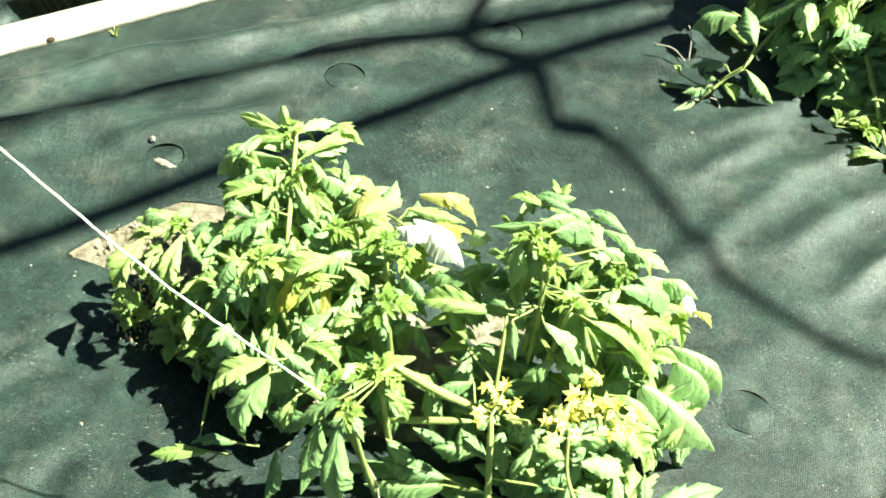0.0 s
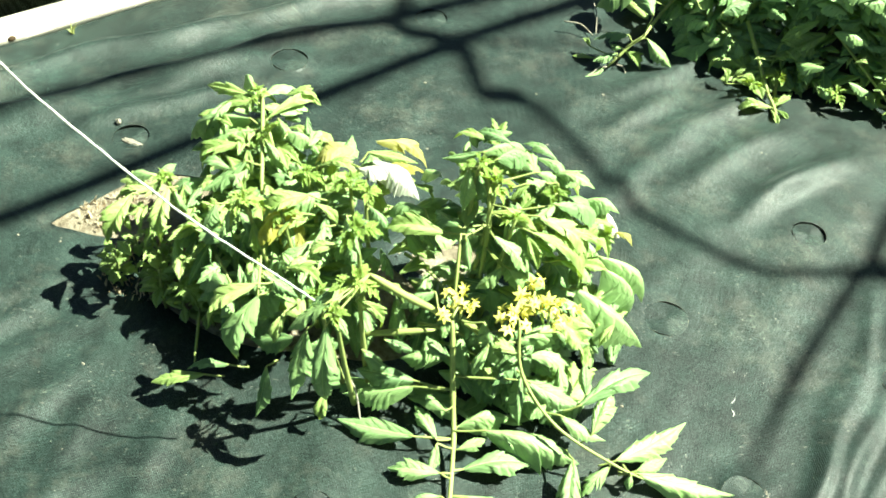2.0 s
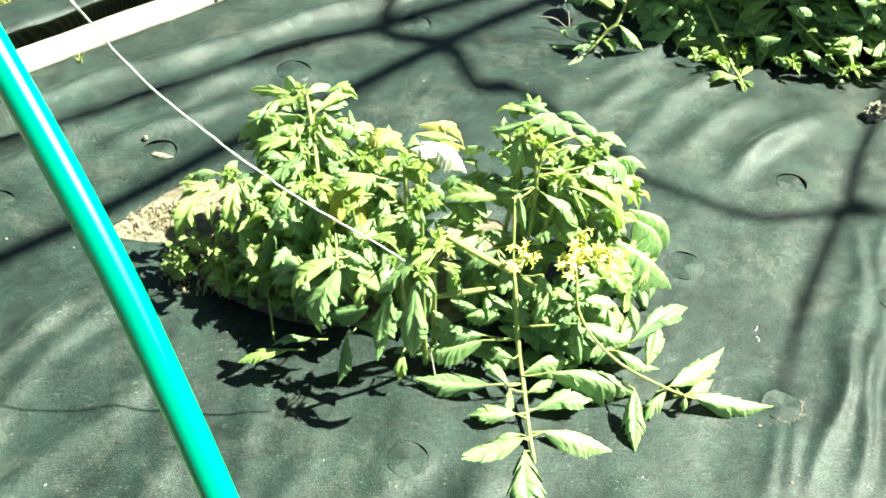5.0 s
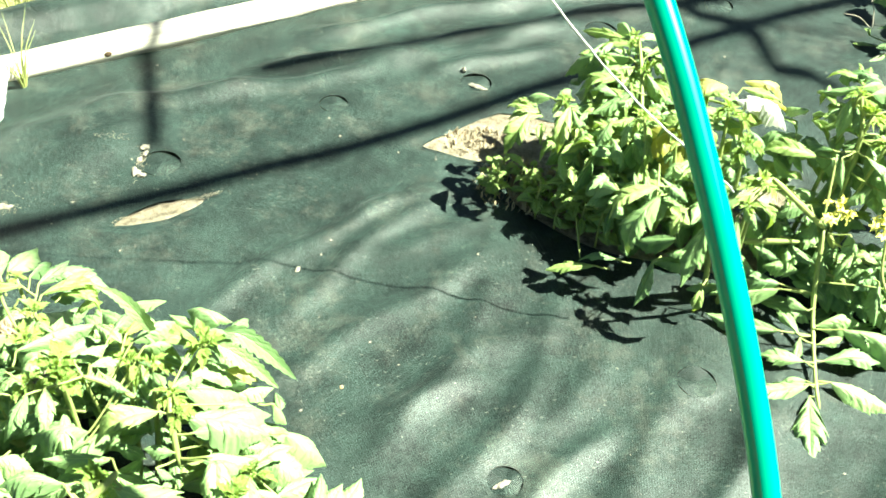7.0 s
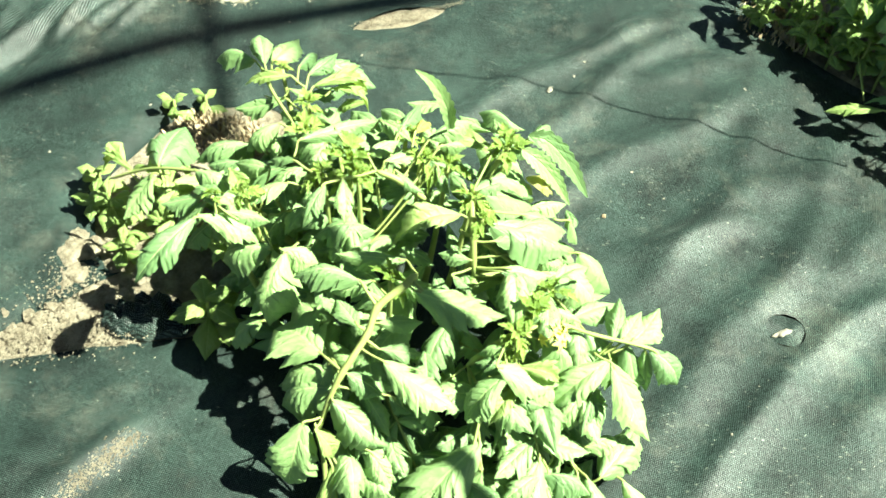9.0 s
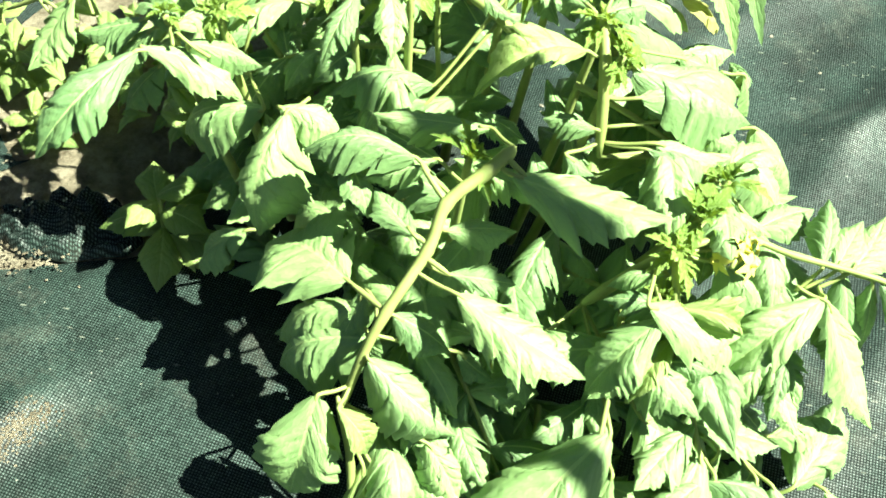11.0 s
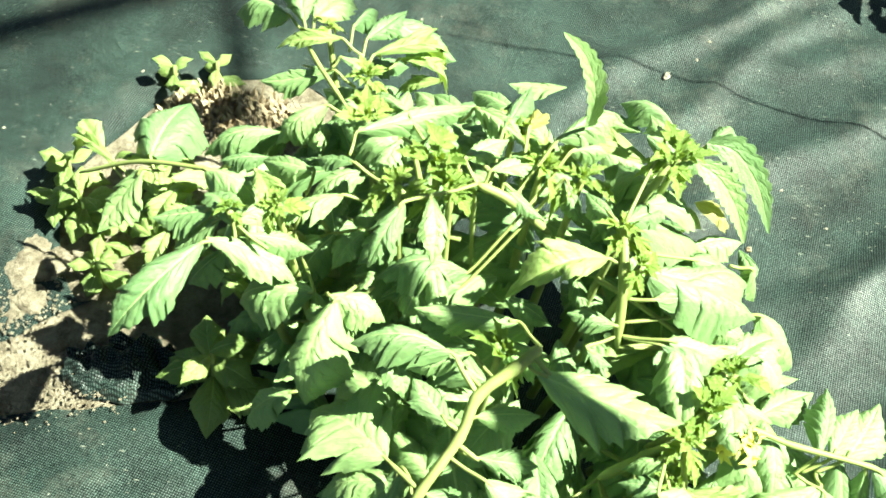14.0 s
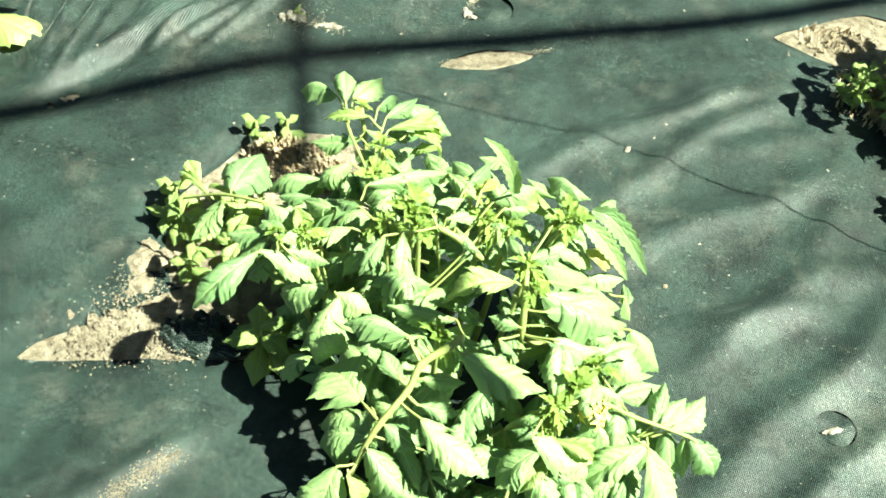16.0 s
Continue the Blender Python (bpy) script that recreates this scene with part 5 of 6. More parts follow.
held_leaflet(p1, (-0.059, 0.657, 0.120), (-0.016, 0.645, 0.080), 0.4)
held_leaflet(p1, (-0.028, 0.672, 0.120), (0.017, 0.664, 0.100), 0.35)
held_leaflet(p1, (0.107, 0.632, 0.150), (0.084, 0.610, 0.110), 0.35)
held_leaflet(p1, (0.102, 0.653, 0.170), (0.115, 0.628, 0.130), 0.4)
held_leaflet(p1, (0.035, 0.457, 0.022), (0.014, 0.347, 0.014), 0.5, LOBED_BLADES)
held_leaflet(p1, (0.036, 0.485, 0.024), (-0.006, 0.482, 0.020), 0.5)
shoot_tip(p1, (-0.197, 1.030, 0.275), 0.045)
shoot_tip(p1, (-0.181, 0.958, 0.260), 0.06)
shoot_tip(p1, (-0.209, 0.806, 0.270), 0.06)
shoot_tip(p1, (-0.127, 0.874, 0.255), 0.05)
shoot_tip(p1, (-0.068, 0.844, 0.265), 0.05)
shoot_tip(p1, (-0.047, 0.825, 0.260), 0.05)
shoot_tip(p1, (0.122, 0.765, 0.325), 0.07)
shoot_tip(p1, (0.099, 0.782, 0.345), 0.045)
shoot_tip(p1, (0.144, 0.733, 0.290), 0.05)
shoot_tip(p1, (-0.063, 0.645, 0.285), 0.06)
shoot_tip(p1, (-0.091, 0.594, 0.275), 0.05)
shoot_tip(p1, (-0.061, 0.747, 0.270), 0.06)
shoot_tip(p1, (-0.160, 0.789, 0.260), 0.05)
shoot_tip(p1, (-0.325, 0.891, 0.235), 0.04)
shoot_tip(p1, (-0.112, 0.646, 0.250), 0.05)
shoot_tip(p1, (0.202, 0.768, 0.300), 0.045)
flower_truss(p1, (0.070, 0.647, 0.225), 0.045, 14)
flower_truss(p1, (0.146, 0.652, 0.215), 0.05, 16)
flower_truss(p1, (0.191, 0.653, 0.200), 0.045, 14)
flower_truss(p1, (0.166, 0.664, 0.215), 0.04, 8)
dry_twig(p1, (-0.082, 0.637, 0.100), (-0.063, 0.599, 0.030), 0.0014)

stalk(p3, (0.617, 1.577, 0.090), (0.510, 1.436, 0.080), 0.0036)
stalk(p3, (0.510, 1.436, 0.080), (0.461, 1.418, 0.045), 0.0034)
stalk(p3, (0.461, 1.418, 0.045), (0.444, 1.416, 0.025), 0.0026)
held_leaflet(p3, (0.485, 1.451, 0.075), (0.419, 1.463, 0.060), 0.42)
held_leaflet(p3, (0.516, 1.430, 0.080), (0.569, 1.404, 0.030), 0.4)
held_leaflet(p3, (0.461, 1.426, 0.050), (0.414, 1.422, 0.035), 0.5)
held_leaflet(p3, (0.447, 1.426, 0.022), (0.398, 1.397, 0.015), 0.28)
held_leaflet(p3, (0.483, 1.446, 0.040), (0.512, 1.413, 0.020), 0.5, YOUNG_BLADES)
held_leaflet(p3, (0.475, 1.442, 0.050), (0.453, 1.459, 0.050), 0.6)
held_leaflet(p3, (0.514, 1.418, 0.140), (0.503, 1.488, 0.170), 0.5)
held_leaflet(p3, (0.599, 1.434, 0.160), (0.615, 1.524, 0.160), 0.4)
held_leaflet(p3, (0.650, 1.424, 0.140), (0.713, 1.451, 0.150), 0.42)
held_leaflet(p3, (0.522, 1.562, 0.100), (0.445, 1.586, 0.060), 0.42)
held_leaflet(p3, (0.514, 1.572, 0.100), (0.460, 1.621, 0.070), 0.42)
held_leaflet(p3, (0.425, 1.454, 0.020), (0.386, 1.475, 0.012), 0.4, YOUNG_BLADES)
held_leaflet(p3, (0.421, 1.480, 0.030), (0.408, 1.495, 0.040), 0.5, YOUNG_BLADES)
dry_twig(p3, (0.382, 1.561, 0.035), (0.438, 1.532, 0.020), 0.0014)
dry_twig(p3, (0.444, 1.532, 0.020), (0.445, 1.586, 0.060), 0.0013)
dry_twig(p3, (0.444, 1.416, 0.025), (0.401, 1.398, 0.012), 0.0018)
dry_twig(p3, (0.463, 1.423, 0.025), (0.483, 1.402, 0.006), 0.0018)
stalk(p3, (0.721, 1.456, 0.100), (0.736, 1.313, 0.030), 0.0042)
stalk(p3, (0.736, 1.313, 0.030), (0.740, 1.263, 0.018), 0.0034)
held_leaflet(p3, (0.730, 1.281, 0.022), (0.659, 1.279, 0.012), 0.3, YOUNG_BLADES)
held_leaflet(p3, (0.734, 1.280, 0.025), (0.685, 1.291, 0.020), 0.35, YOUNG_BLADES)
held_leaflet(p3, (0.742, 1.285, 0.025), (0.788, 1.320, 0.030), 0.3, YOUNG_BLADES)
held_leaflet(p3, (0.745, 1.278, 0.020), (0.764, 1.255, 0.012), 0.35, YOUNG_BLADES)
held_leaflet(p3, (0.734, 1.276, 0.020), (0.737, 1.239, 0.010), 0.3, YOUNG_BLADES)
stalk(p3, (0.878, 1.387, 0.110), (0.976, 1.244, 0.020), 0.003)
held_leaflet(p3, (0.858, 1.362, 0.050), (0.845, 1.293, 0.030), 0.5)
held_leaflet(p3, (0.802, 1.380, 0.080), (0.825, 1.346, 0.060), 0.6)
held_leaflet(p3, (0.665, 1.350, 0.030), (0.660, 1.378, 0.050), 0.4, YOUNG_BLADES)
held_leaflet(p3, (0.682, 1.367, 0.030), (0.704, 1.371, 0.050), 0.4, YOUNG_BLADES)
shoot_tip(p3, (0.747, 1.294, 0.030), 0.035)

leaflet(p1, (-0.035, 0.875, 0.262), (0.03, 0.828, 0.235), 0.5, WHITE_BLADES, roll=-5, label="sun-bleached white leaflet")
leaflet(p1, (-0.055, 0.86, 0.262), (-0.01, 0.85, 0.255), 0.6, WHITE_BLADES, label="sun-bleached white leaflet")
leaflet(p1, (0.262, 0.875, 0.17), (0.338, 0.852, 0.125), 0.5, WHITE_BLADES, roll=0, label="sun-bleached white leaflet")
leaflet(p1, (-0.14, 0.80, 0.24), (-0.20, 0.80, 0.18), 0.9, OLD_BLADES, label="yellowed leaflet")
leaflet(p1, (-0.06, 0.90, 0.26), (-0.12, 0.90, 0.24), 0.8, OLD_BLADES, label="yellowed leaflet")
leaflet(p1, (-0.03, 0.92, 0.26), (0.05, 0.915, 0.22), 0.3, OLD_BLADES, label="yellowed leaflet")
leaflet(p1, (0.325, 0.85, 0.135), (0.352, 0.835, 0.12), 0.5, OLD_BLADES, label="yellowed leaflet")
leaflet(p2, (-0.77, 0.27, 0.25), (-0.735, 0.28, 0.22), 0.5, OLD_BLADES, label="yellowed leaflet")
RING_ONE = [(-0.27, 1.08), (-0.18, 1.09), (-0.08, 0.99), (0.02, 0.91), (0.10, 0.91), (0.20, 0.87), (0.29, 0.83), (0.33, 0.74), (0.30, 0.66), (0.22, 0.62), (0.24, 0.57), (0.12, 0.59), (-0.08, 0.68), (-0.17, 0.67), (-0.245, 0.745), (-0.31, 0.87), (-0.325, 0.985), (-0.29, 1.03)]
RING_TWO = [(-1.08, 0.49), (-1.03, 0.53), (-0.98, 0.48), (-0.88, 0.41), (-0.78, 0.39), (-0.70, 0.31), (-0.70, 0.25), (-0.64, 0.19), (-0.60, 0.14), (-0.63, 0.07), (-0.62, -0.02), (-0.70, -0.10), (-0.84, -0.11), (-0.88, -0.05), (-0.92, 0.07), (-1.00, 0.14), (-1.12, 0.20), (-1.18, 0.29), (-1.16, 0.38), (-1.10, 0.42)]
RING_THREE = [(0.53, 1.56), (0.57, 1.50), (0.64, 1.45), (0.75, 1.39), (0.95, 1.32), (1.10, 1.25), (1.30, 1.30), (1.40, 1.6), (1.3, 1.95), (0.9, 2.0), (0.62, 1.85), (0.53, 1.68)]
fill(p1, 20, 150, RING_ONE, 0.26, sunk=(0.03, 0.11), span=(0.045, 0.09), size=(0.12, 0.19))
fill(p2, 16, 120, RING_TWO, 0.25, sunk=(0.03, 0.11), span=(0.045, 0.09), size=(0.12, 0.19))
fill(p1, 0, 80, RING_ONE, 0.26, sunk=(0.0, 0.035), span=(0.028, 0.055))
RING_TOP = [(-1.08, 0.50), (-1.05, 0.545), (-0.98, 0.535), (-0.94, 0.45), (-1.02, 0.40), (-1.09, 0.43)]
fill(p2, 4, 95, RING_TOP, 0.19, sunk=(-0.02, 0.06), span=(0.035, 0.075), size=(0.08, 0.11))
RING_LOW = [(-1.30, 0.42), (-1.22, 0.44), (-1.12, 0.40), (-1.04, 0.34), (-1.02, 0.24), (-1.10, 0.20), (-1.20, 0.25), (-1.30, 0.32)]
fill(p2, 0, 60, RING_LOW, 0.07, YOUNG_BLADES, sunk=(0.06, 0.15), span=(0.03, 0.055))
fill(p2, 0, 44, RING_TWO, 0.25, sunk=(0.005, 0.035), span=(0.03, 0.055))
RING_LEFT = [(-0.33, 0.98), (-0.20, 1.04), (-0.12, 0.92), (-0.14, 0.72), (-0.22, 0.68), (-0.29, 0.76), (-0.36, 0.88)]
fill(p1, 4, 62, RING_LEFT, 0.24, sunk=(0.01, 0.12), span=(0.035, 0.075), size=(0.09, 0.13))
RING_WEST = [(-0.43, 0.98), (-0.33, 1.01), (-0.25, 0.86), (-0.28, 0.76), (-0.36, 0.80), (-0.43, 0.88)]
fill(p1, 0, 34, RING_WEST, 0.15, YOUNG_BLADES, sunk=(0.03, 0.11), span=(0.03, 0.06))
RING_CROWN = [(-0.31, 0.99), (-0.28, 1.06), (-0.17, 1.07), (-0.09, 1.02), (-0.07, 0.92), (-0.13, 0.85), (-0.25, 0.86), (-0.31, 0.91)]
fill(p1, 5, 70, RING_CROWN, 0.25, LOBED_BLADES + YOUNG_BLADES, sunk=(-0.012, 0.07), span=(0.034, 0.062), size=(0.07, 0.10))
RING_TUFT = [(0.05, 0.84), (0.10, 0.88), (0.20, 0.85), (0.26, 0.78), (0.22, 0.72), (0.12, 0.73), (0.06, 0.78)]
fill(p1, 3, 40, RING_TUFT, 0.28, LOBED_BLADES + YOUNG_BLADES, sunk=(-0.01, 0.06), span=(0.034, 0.06), size=(0.07, 0.10))
fill(p1, 0, 80, RING_ONE, 0.26, BLADES, sunk=(0.09, 0.2))
fill(p2, 0, 60, RING_TWO, 0.25, BLADES, sunk=(0.08, 0.2))
RING_SHADE = [(-1.03, 0.19), (-0.96, 0.10), (-0.93, 0.0), (-0.90, -0.08), (-0.80, -0.08), (-0.83, 0.08), (-0.92, 0.18)]
fill(p2, 0, 70, RING_SHADE, 0.16, BLADES, sunk=(0.05, 0.13), span=(0.05, 0.1))
CANOPY.pop(p3, None)
for x, y, z, s in ((0.66, 1.52, 0.2, 0.06), (0.78, 1.46, 0.22, 0.06), (0.9, 1.42, 0.2, 0.06), (0.70, 1.62, 0.25, 0.07), (0.95, 1.55, 0.25, 0.07), (1.1, 1.45, 0.2, 0.07), (1.15, 1.65, 0.24, 0.07), (0.85, 1.75, 0.25, 0.07)):
    shoot_tip(p3, (x, y, z), s)
fill(p3, 34, 520, RING_THREE, 0.25)
fill(p3, 0, 130, RING_THREE, 0.29, BLADES, sunk=(0.0, 0.04), span=(0.07, 0.12))
fill(p3, 0, 60, RING_THREE, 0.14, YOUNG_BLADES)
RING_FACE = [(0.58, 1.47), (0.75, 1.37), (0.98, 1.29), (1.20, 1.25), (1.25, 1.36), (1.0, 1.43), (0.78, 1.51), (0.62, 1.57)]
fill(p3, 0, 230, RING_FACE, 0.24, BLADES + YOUNG_BLADES, sunk=(0.0, 0.17), span=(0.05, 0.10))
RING_SIDE = [(0.50, 1.52), (0.58, 1.43), (0.72, 1.40), (0.74, 1.56), (0.56, 1.64)]
fill(p3, 4, 60, RING_SIDE, 0.19, span=(0.06, 0.11), size=(0.1, 0.14))
RING_FRONT = [(0.62, 1.40), (0.75, 1.31), (0.98, 1.235), (1.15, 1.20), (1.18, 1.34), (0.95, 1.40), (0.74, 1.47)]
fill(p3, 0, 130, RING_FRONT, 0.12, YOUNG_BLADES + BLADES[:3], span=(0.03, 0.07))
for x, y in ((0.70, 1.32), (0.76, 1.34), (0.86, 1.29), (0.97, 1.24), (1.06, 1.24)):
    shoot_tip(p3, (x, y, 0.06), 0.06)


# broad-leaved seedling by the edge of the sheet
def seedling(at, label, leaves, size, high, name="weed", category="weed", group="weeds", blades=None):
    w = thing(name, at, label, category, group)
    root = Vector(at)
    part("stem", tube("stem", [Vector((0, 0, -0.008)), Vector((0, 0, high * 0.5)), Vector((0.002, 0, high))], 0.0022, STEM, 6), w, Matrix.Translation(root))
    for k in range(leaves):
        a = k * 2.4 + random.uniform(-0.3, 0.3)
        f = (k + 1) / leaves
        s = size * (1.15 - 0.55 * f)
        b = root + Vector((0, 0, high * (0.25 + 0.75 * f)))
        t = b + s * Vector((math.cos(a), math.sin(a), -0.25 + 0.75 * f * f))
        t.z = max(t.z, 0.008)
        leaflet(w, b, t, random.uniform(0.45, 0.6), blades or ROUND_BLADES, "leaf")
    return w


WEEDS = ((-1.276, 0.529, 5, 0.034, 0.04), (-1.235, 0.547, 5, 0.03, 0.04), (-1.300, 0.334, 8, 0.042, 0.05), (-1.325, 0.335, 6, 0.036, 0.045), (-1.263, 0.272, 7, 0.034, 0.035), (-1.272, 0.305, 5, 0.03, 0.03), (-1.121, 0.175, 9, 0.056, 0.075), (-1.33, 0.375, 6, 0.036, 0.05))
for x, y, n, s, h in WEEDS:
    seedling((x, y, 0.0), "small broad-leaved yellow-green weed in sandy soil", n, s, h)
for x, y, n, s, h in ((0.72, 1.345, 5, 0.05, 0.03), (0.76, 1.385, 6, 0.06, 0.06), (0.72, 1.44, 5, 0.06, 0.05), (0.83, 1.35, 5, 0.05, 0.04), (0.92, 1.31, 5, 0.05, 0.04)):
    seedling((x, y, 0.006), "small yellow-green weed at the tomato's foot", n, s, h, blades=YOUNG_BLADES + ROUND_BLADES)
for k in range(11):
    a, r = random.uniform(0, 6.28), math.sqrt(random.random())
    x, y = -0.37 + 0.085 * r * math.cos(a), 0.91 + 0.07 * r * math.sin(a)
    seedling((x, y, 0.0), "low yellow-green weed at the tomato's foot", random.choice((5, 6, 8)), random.uniform(0.02, 0.034), random.uniform(0.025, 0.06), blades=YOUNG_BLADES + ROUND_BLADES, group="low weeds under the tomato")
for k in range(10):
    f = (k + random.random()) / 10
    x, y = -0.43 + 0.20 * f + random.uniform(-0.02, 0.02), 0.905 - 0.115 * f + random.uniform(-0.025, 0.025)
    seedling((x, y, 0.0), "low yellow-green weed at the tomato's foot", random.choice((6, 7, 8)), random.uniform(0.028, 0.046), random.uniform(0.05, 0.10), blades=YOUNG_BLADES + ROUND_BLADES, group="low weeds under the tomato")
seedling((-1.765, 0.60, 0.0), "broad smooth-leaved green pepper seedling in pale soil", 7, 0.11, 0.12, "pepper_plant", "pepper plant", "peppers")


def crumpled_fold(at, turn, length, wide):
    verts, faces = [], []
    n, k = 36, 18
    for i in range(n + 1):
        for j in range(k + 1):
            u, v = i / n - 0.5, j / k - 0.5
            taper = 1 - 2.2 * abs(u) ** 2
            z = 0.010 + 0.015 * math.cos(math.pi * v) * taper + 0.016 * noise.noise((u * 6, v * 5, at[0])) + 0.009 * noise.noise((u * 15, v * 11, 3.0))
            edge = 0.18 * noise.noise((u * 5, 7.0, 2.0)) + 0.1 * noise.noise((u * 14, 1.0, 2.0))
            verts.append((u * length, (v + edge * (0.5 + v)) * wide * taper + 0.012 * noise.noise((u * 4, 2.0, 5.0)), max(z, 0.002) if 0 < j < k else 0.003))
    for i in range(n):
        for j in range(k):
            a = i * (k + 1) + j
            faces.append((a, a + k + 1, a + k + 2, a + 1))
    thing("fabric_fold", pose(*at, 0, 0, turn), "crumpled black fabric edge lying on the soil", "fabric fold", kind="structure", data=mesh_from("fabric_fold", verts, faces, FABRIC))


crumpled_fold((-1.20, 0.180, 0.004), 12, 0.11, 0.065)


# ---- twine, stake and unseen overhead shadow casters ----
def twine():
    line = smooth_line([(-1.733, 0.690, 2.99), (-0.583, 0.690, 0.862), (-0.469, 0.692, 0.651), (-0.398, 0.690, 0.525), (-0.27, 0.648, 0.400), (-0.143, 0.605, 0.311), (-0.115, 0.60, 0.285)], 14)
    line = [p + 0.0012 * noise.noise_vector(p * 60) for p in line]
    thing("support_twine", (0, 0, 0), "taut white twine tied from the overhead pipe to a tomato", "twine", data=tube("support_twine", line, 0.0015, TWINE, 6, 0.4))


twine()


def green_stake():
    line = smooth_line([(-0.35, -0.45, -0.03), (-0.321, -0.385, 0.2), (-0.287, -0.263, 0.4), (-0.308, -0.117, 0.6), (-0.376, 0.055, 0.8), (-0.450, 0.193, 0.94), (-0.472, 0.233, 0.98)], 14)
    k = len(line)
    thing("garden_stake", (0, 0, 0), "bright green plastic-coated garden stake bent over the bed", "garden stake", data=tube("garden_stake", line, [0.0098 if i < k - 3 else 0.0098 * (k - i) / 4 for i in range(k)], PIPE, 20))


green_stake()
HIGH = 3.0


def over(points, high, lift=0.0):
    """Points of an overhead pipe, given by the place of its shadow's line at 0.85 m."""
    return [(x + 0.72 * (high - 0.85), y, high + lift) for x, y in points]


def overhead_frame():
    """Unseen pipes added over the bed to throw its shadow bands; they hold the twine."""
    f = thing("shadow_pipe_frame", (0, 0, 0), "unseen pipe frame set over the bed to cast its shadow bands", "frame")
    main = over([(-4.04, -1.40), (-2.4, -0.40), (-1.30, 0.27), (-0.97, 0.50), (-0.68, 0.712), (-0.42, 0.845), (-0.02, 1.05), (0.25, 1.22), (0.465, 1.345), (0.79, 1.542), (1.13, 1.72), (1.9, 2.14)], HIGH)
    part("top_pipe", tube("top_pipe", smooth_line(main, 6), 0.0215, PIPE, 12), f)
    part("cross_pipe", tube("cross_pipe", smooth_line(over([(-0.80, 1.05), (-0.705, 0.825), (-0.61, 0.613), (-0.55, 0.48)], HIGH, 0.03), 6), 0.0145, PIPE, 12), f)
    part("cross_pipe", tube("cross_pipe", smooth_line(over([(-0.54, 1.38), (-0.505, 1.236), (-0.449, 1.006), (-0.443, 0.98)], HIGH), 6), 0.016, PIPE, 12), f)
    upper = over([(-0.28, 1.25), (-0.19, 1.285), (0.02, 1.37), (0.27, 1.475), (0.49, 1.565), (0.77, 1.67), (0.96, 1.73)], HIGH + 0.25)
    part("upper_pipe", tube("upper_pipe", smooth_line(upper, 6), 0.0215, PIPE, 12), f)
    part("wire", tube("wire", smooth_line(over([(-0.443, 0.985), (-0.42, 0.92), (-0.40, 0.865)], HIGH), 4), 0.002, TWINE, 6), f)
    part("wire", tube("wire", smooth_line(over([(0.819, 1.521), (0.926, 1.52), (1.033, 1.528)], HIGH, 0.02), 4), 0.0055, TWINE, 6), f)
    # an unseen side pipe added off the main one, to which the twine is tied
    part("side_pipe", tube("side_pipe", smooth_line([(-2.0, -1.10, HIGH), (-1.85, 0.1, HIGH), (-1.733, 0.69, HIGH), (-1.70, 0.95, HIGH)], 5), 0.0145, PIPE, 12), f)
    for x, y, top in (main[0], main[-1], upper[-1]):
        part("post", tube("post", [Vector((x, y, -0.04)), Vector((x, y, top * 0.5)), Vector((x, y, top + 0.03))], 0.013, PIPE, 12), f)


def draped_hose():
    """An unseen slack hose added over the frame, so that its shadow winds over the sheet."""
    s = 0.72 * HIGH
    shadow = [(0.10, 1.90), (0.085, 1.74), (0.058, 1.645), (0.064, 1.58), (0.150, 1.535), (0.180, 1.475), (0.200, 1.365), (0.250, 1.350), (0.290, 1.315), (0.333, 1.234), (0.395, 1.098), (0.440, 1.008), (0.506, 0.938), (0.61, 0.872), (0.72, 0.868), (0.826, 0.880), (0.9, 0.842)]
    line = smooth_line([(x + s, y, HIGH + 0.02) for x, y in shadow] + [(s + 1.15, 0.80, 1.5), (s + 1.3, 0.78, 0.5), (s + 1.4, 0.9, 0.02)], 8)
    k = len(line)
    # the tube swells where its shadow has to be broader
    radii = [0.018 - 0.006 * min(1.0, i / (0.5 * k)) + 0.006 * math.exp(-((i / k - 0.22) / 0.06) ** 2) + 0.013 * math.exp(-((i / k - 0.36) / 0.035) ** 2) for i in range(k)]
    thing("draped_hose", (0, 0, 0), "unseen slack hose over the pipe frame, shaped to cast a winding shadow", "hose", data=tube("draped_hose", line, radii, PIPE, 12))


def shadow_cane_over():
    # unseen, added only to throw the soft dark streak at the sheet's right
    line = smooth_line([(2.95, 1.9, -0.05), (2.9, 1.7, 1.2), (2.72, 1.33, 2.1), (2.497, 1.065, 2.2), (2.37, 0.90, 2.2), (2.285, 0.81, 2.2), (2.17, 0.68, 2.2), (2.08, 0.565, 2.2), (2.0, 0.46, 2.2)], 8)
    k = len(line) - 1
    thing("garden_cane", (0, 0, 0), "unseen cane arched beside the bed to cast a soft shadow streak", "garden cane", data=tube("garden_cane", line, [0.0105 * min(1.0, 0.15 + 4.0 * (1 - i / k)) for i in range(k + 1)], PIPE, 16))


shadow_cane_over()
overhead_frame()
draped_hose()


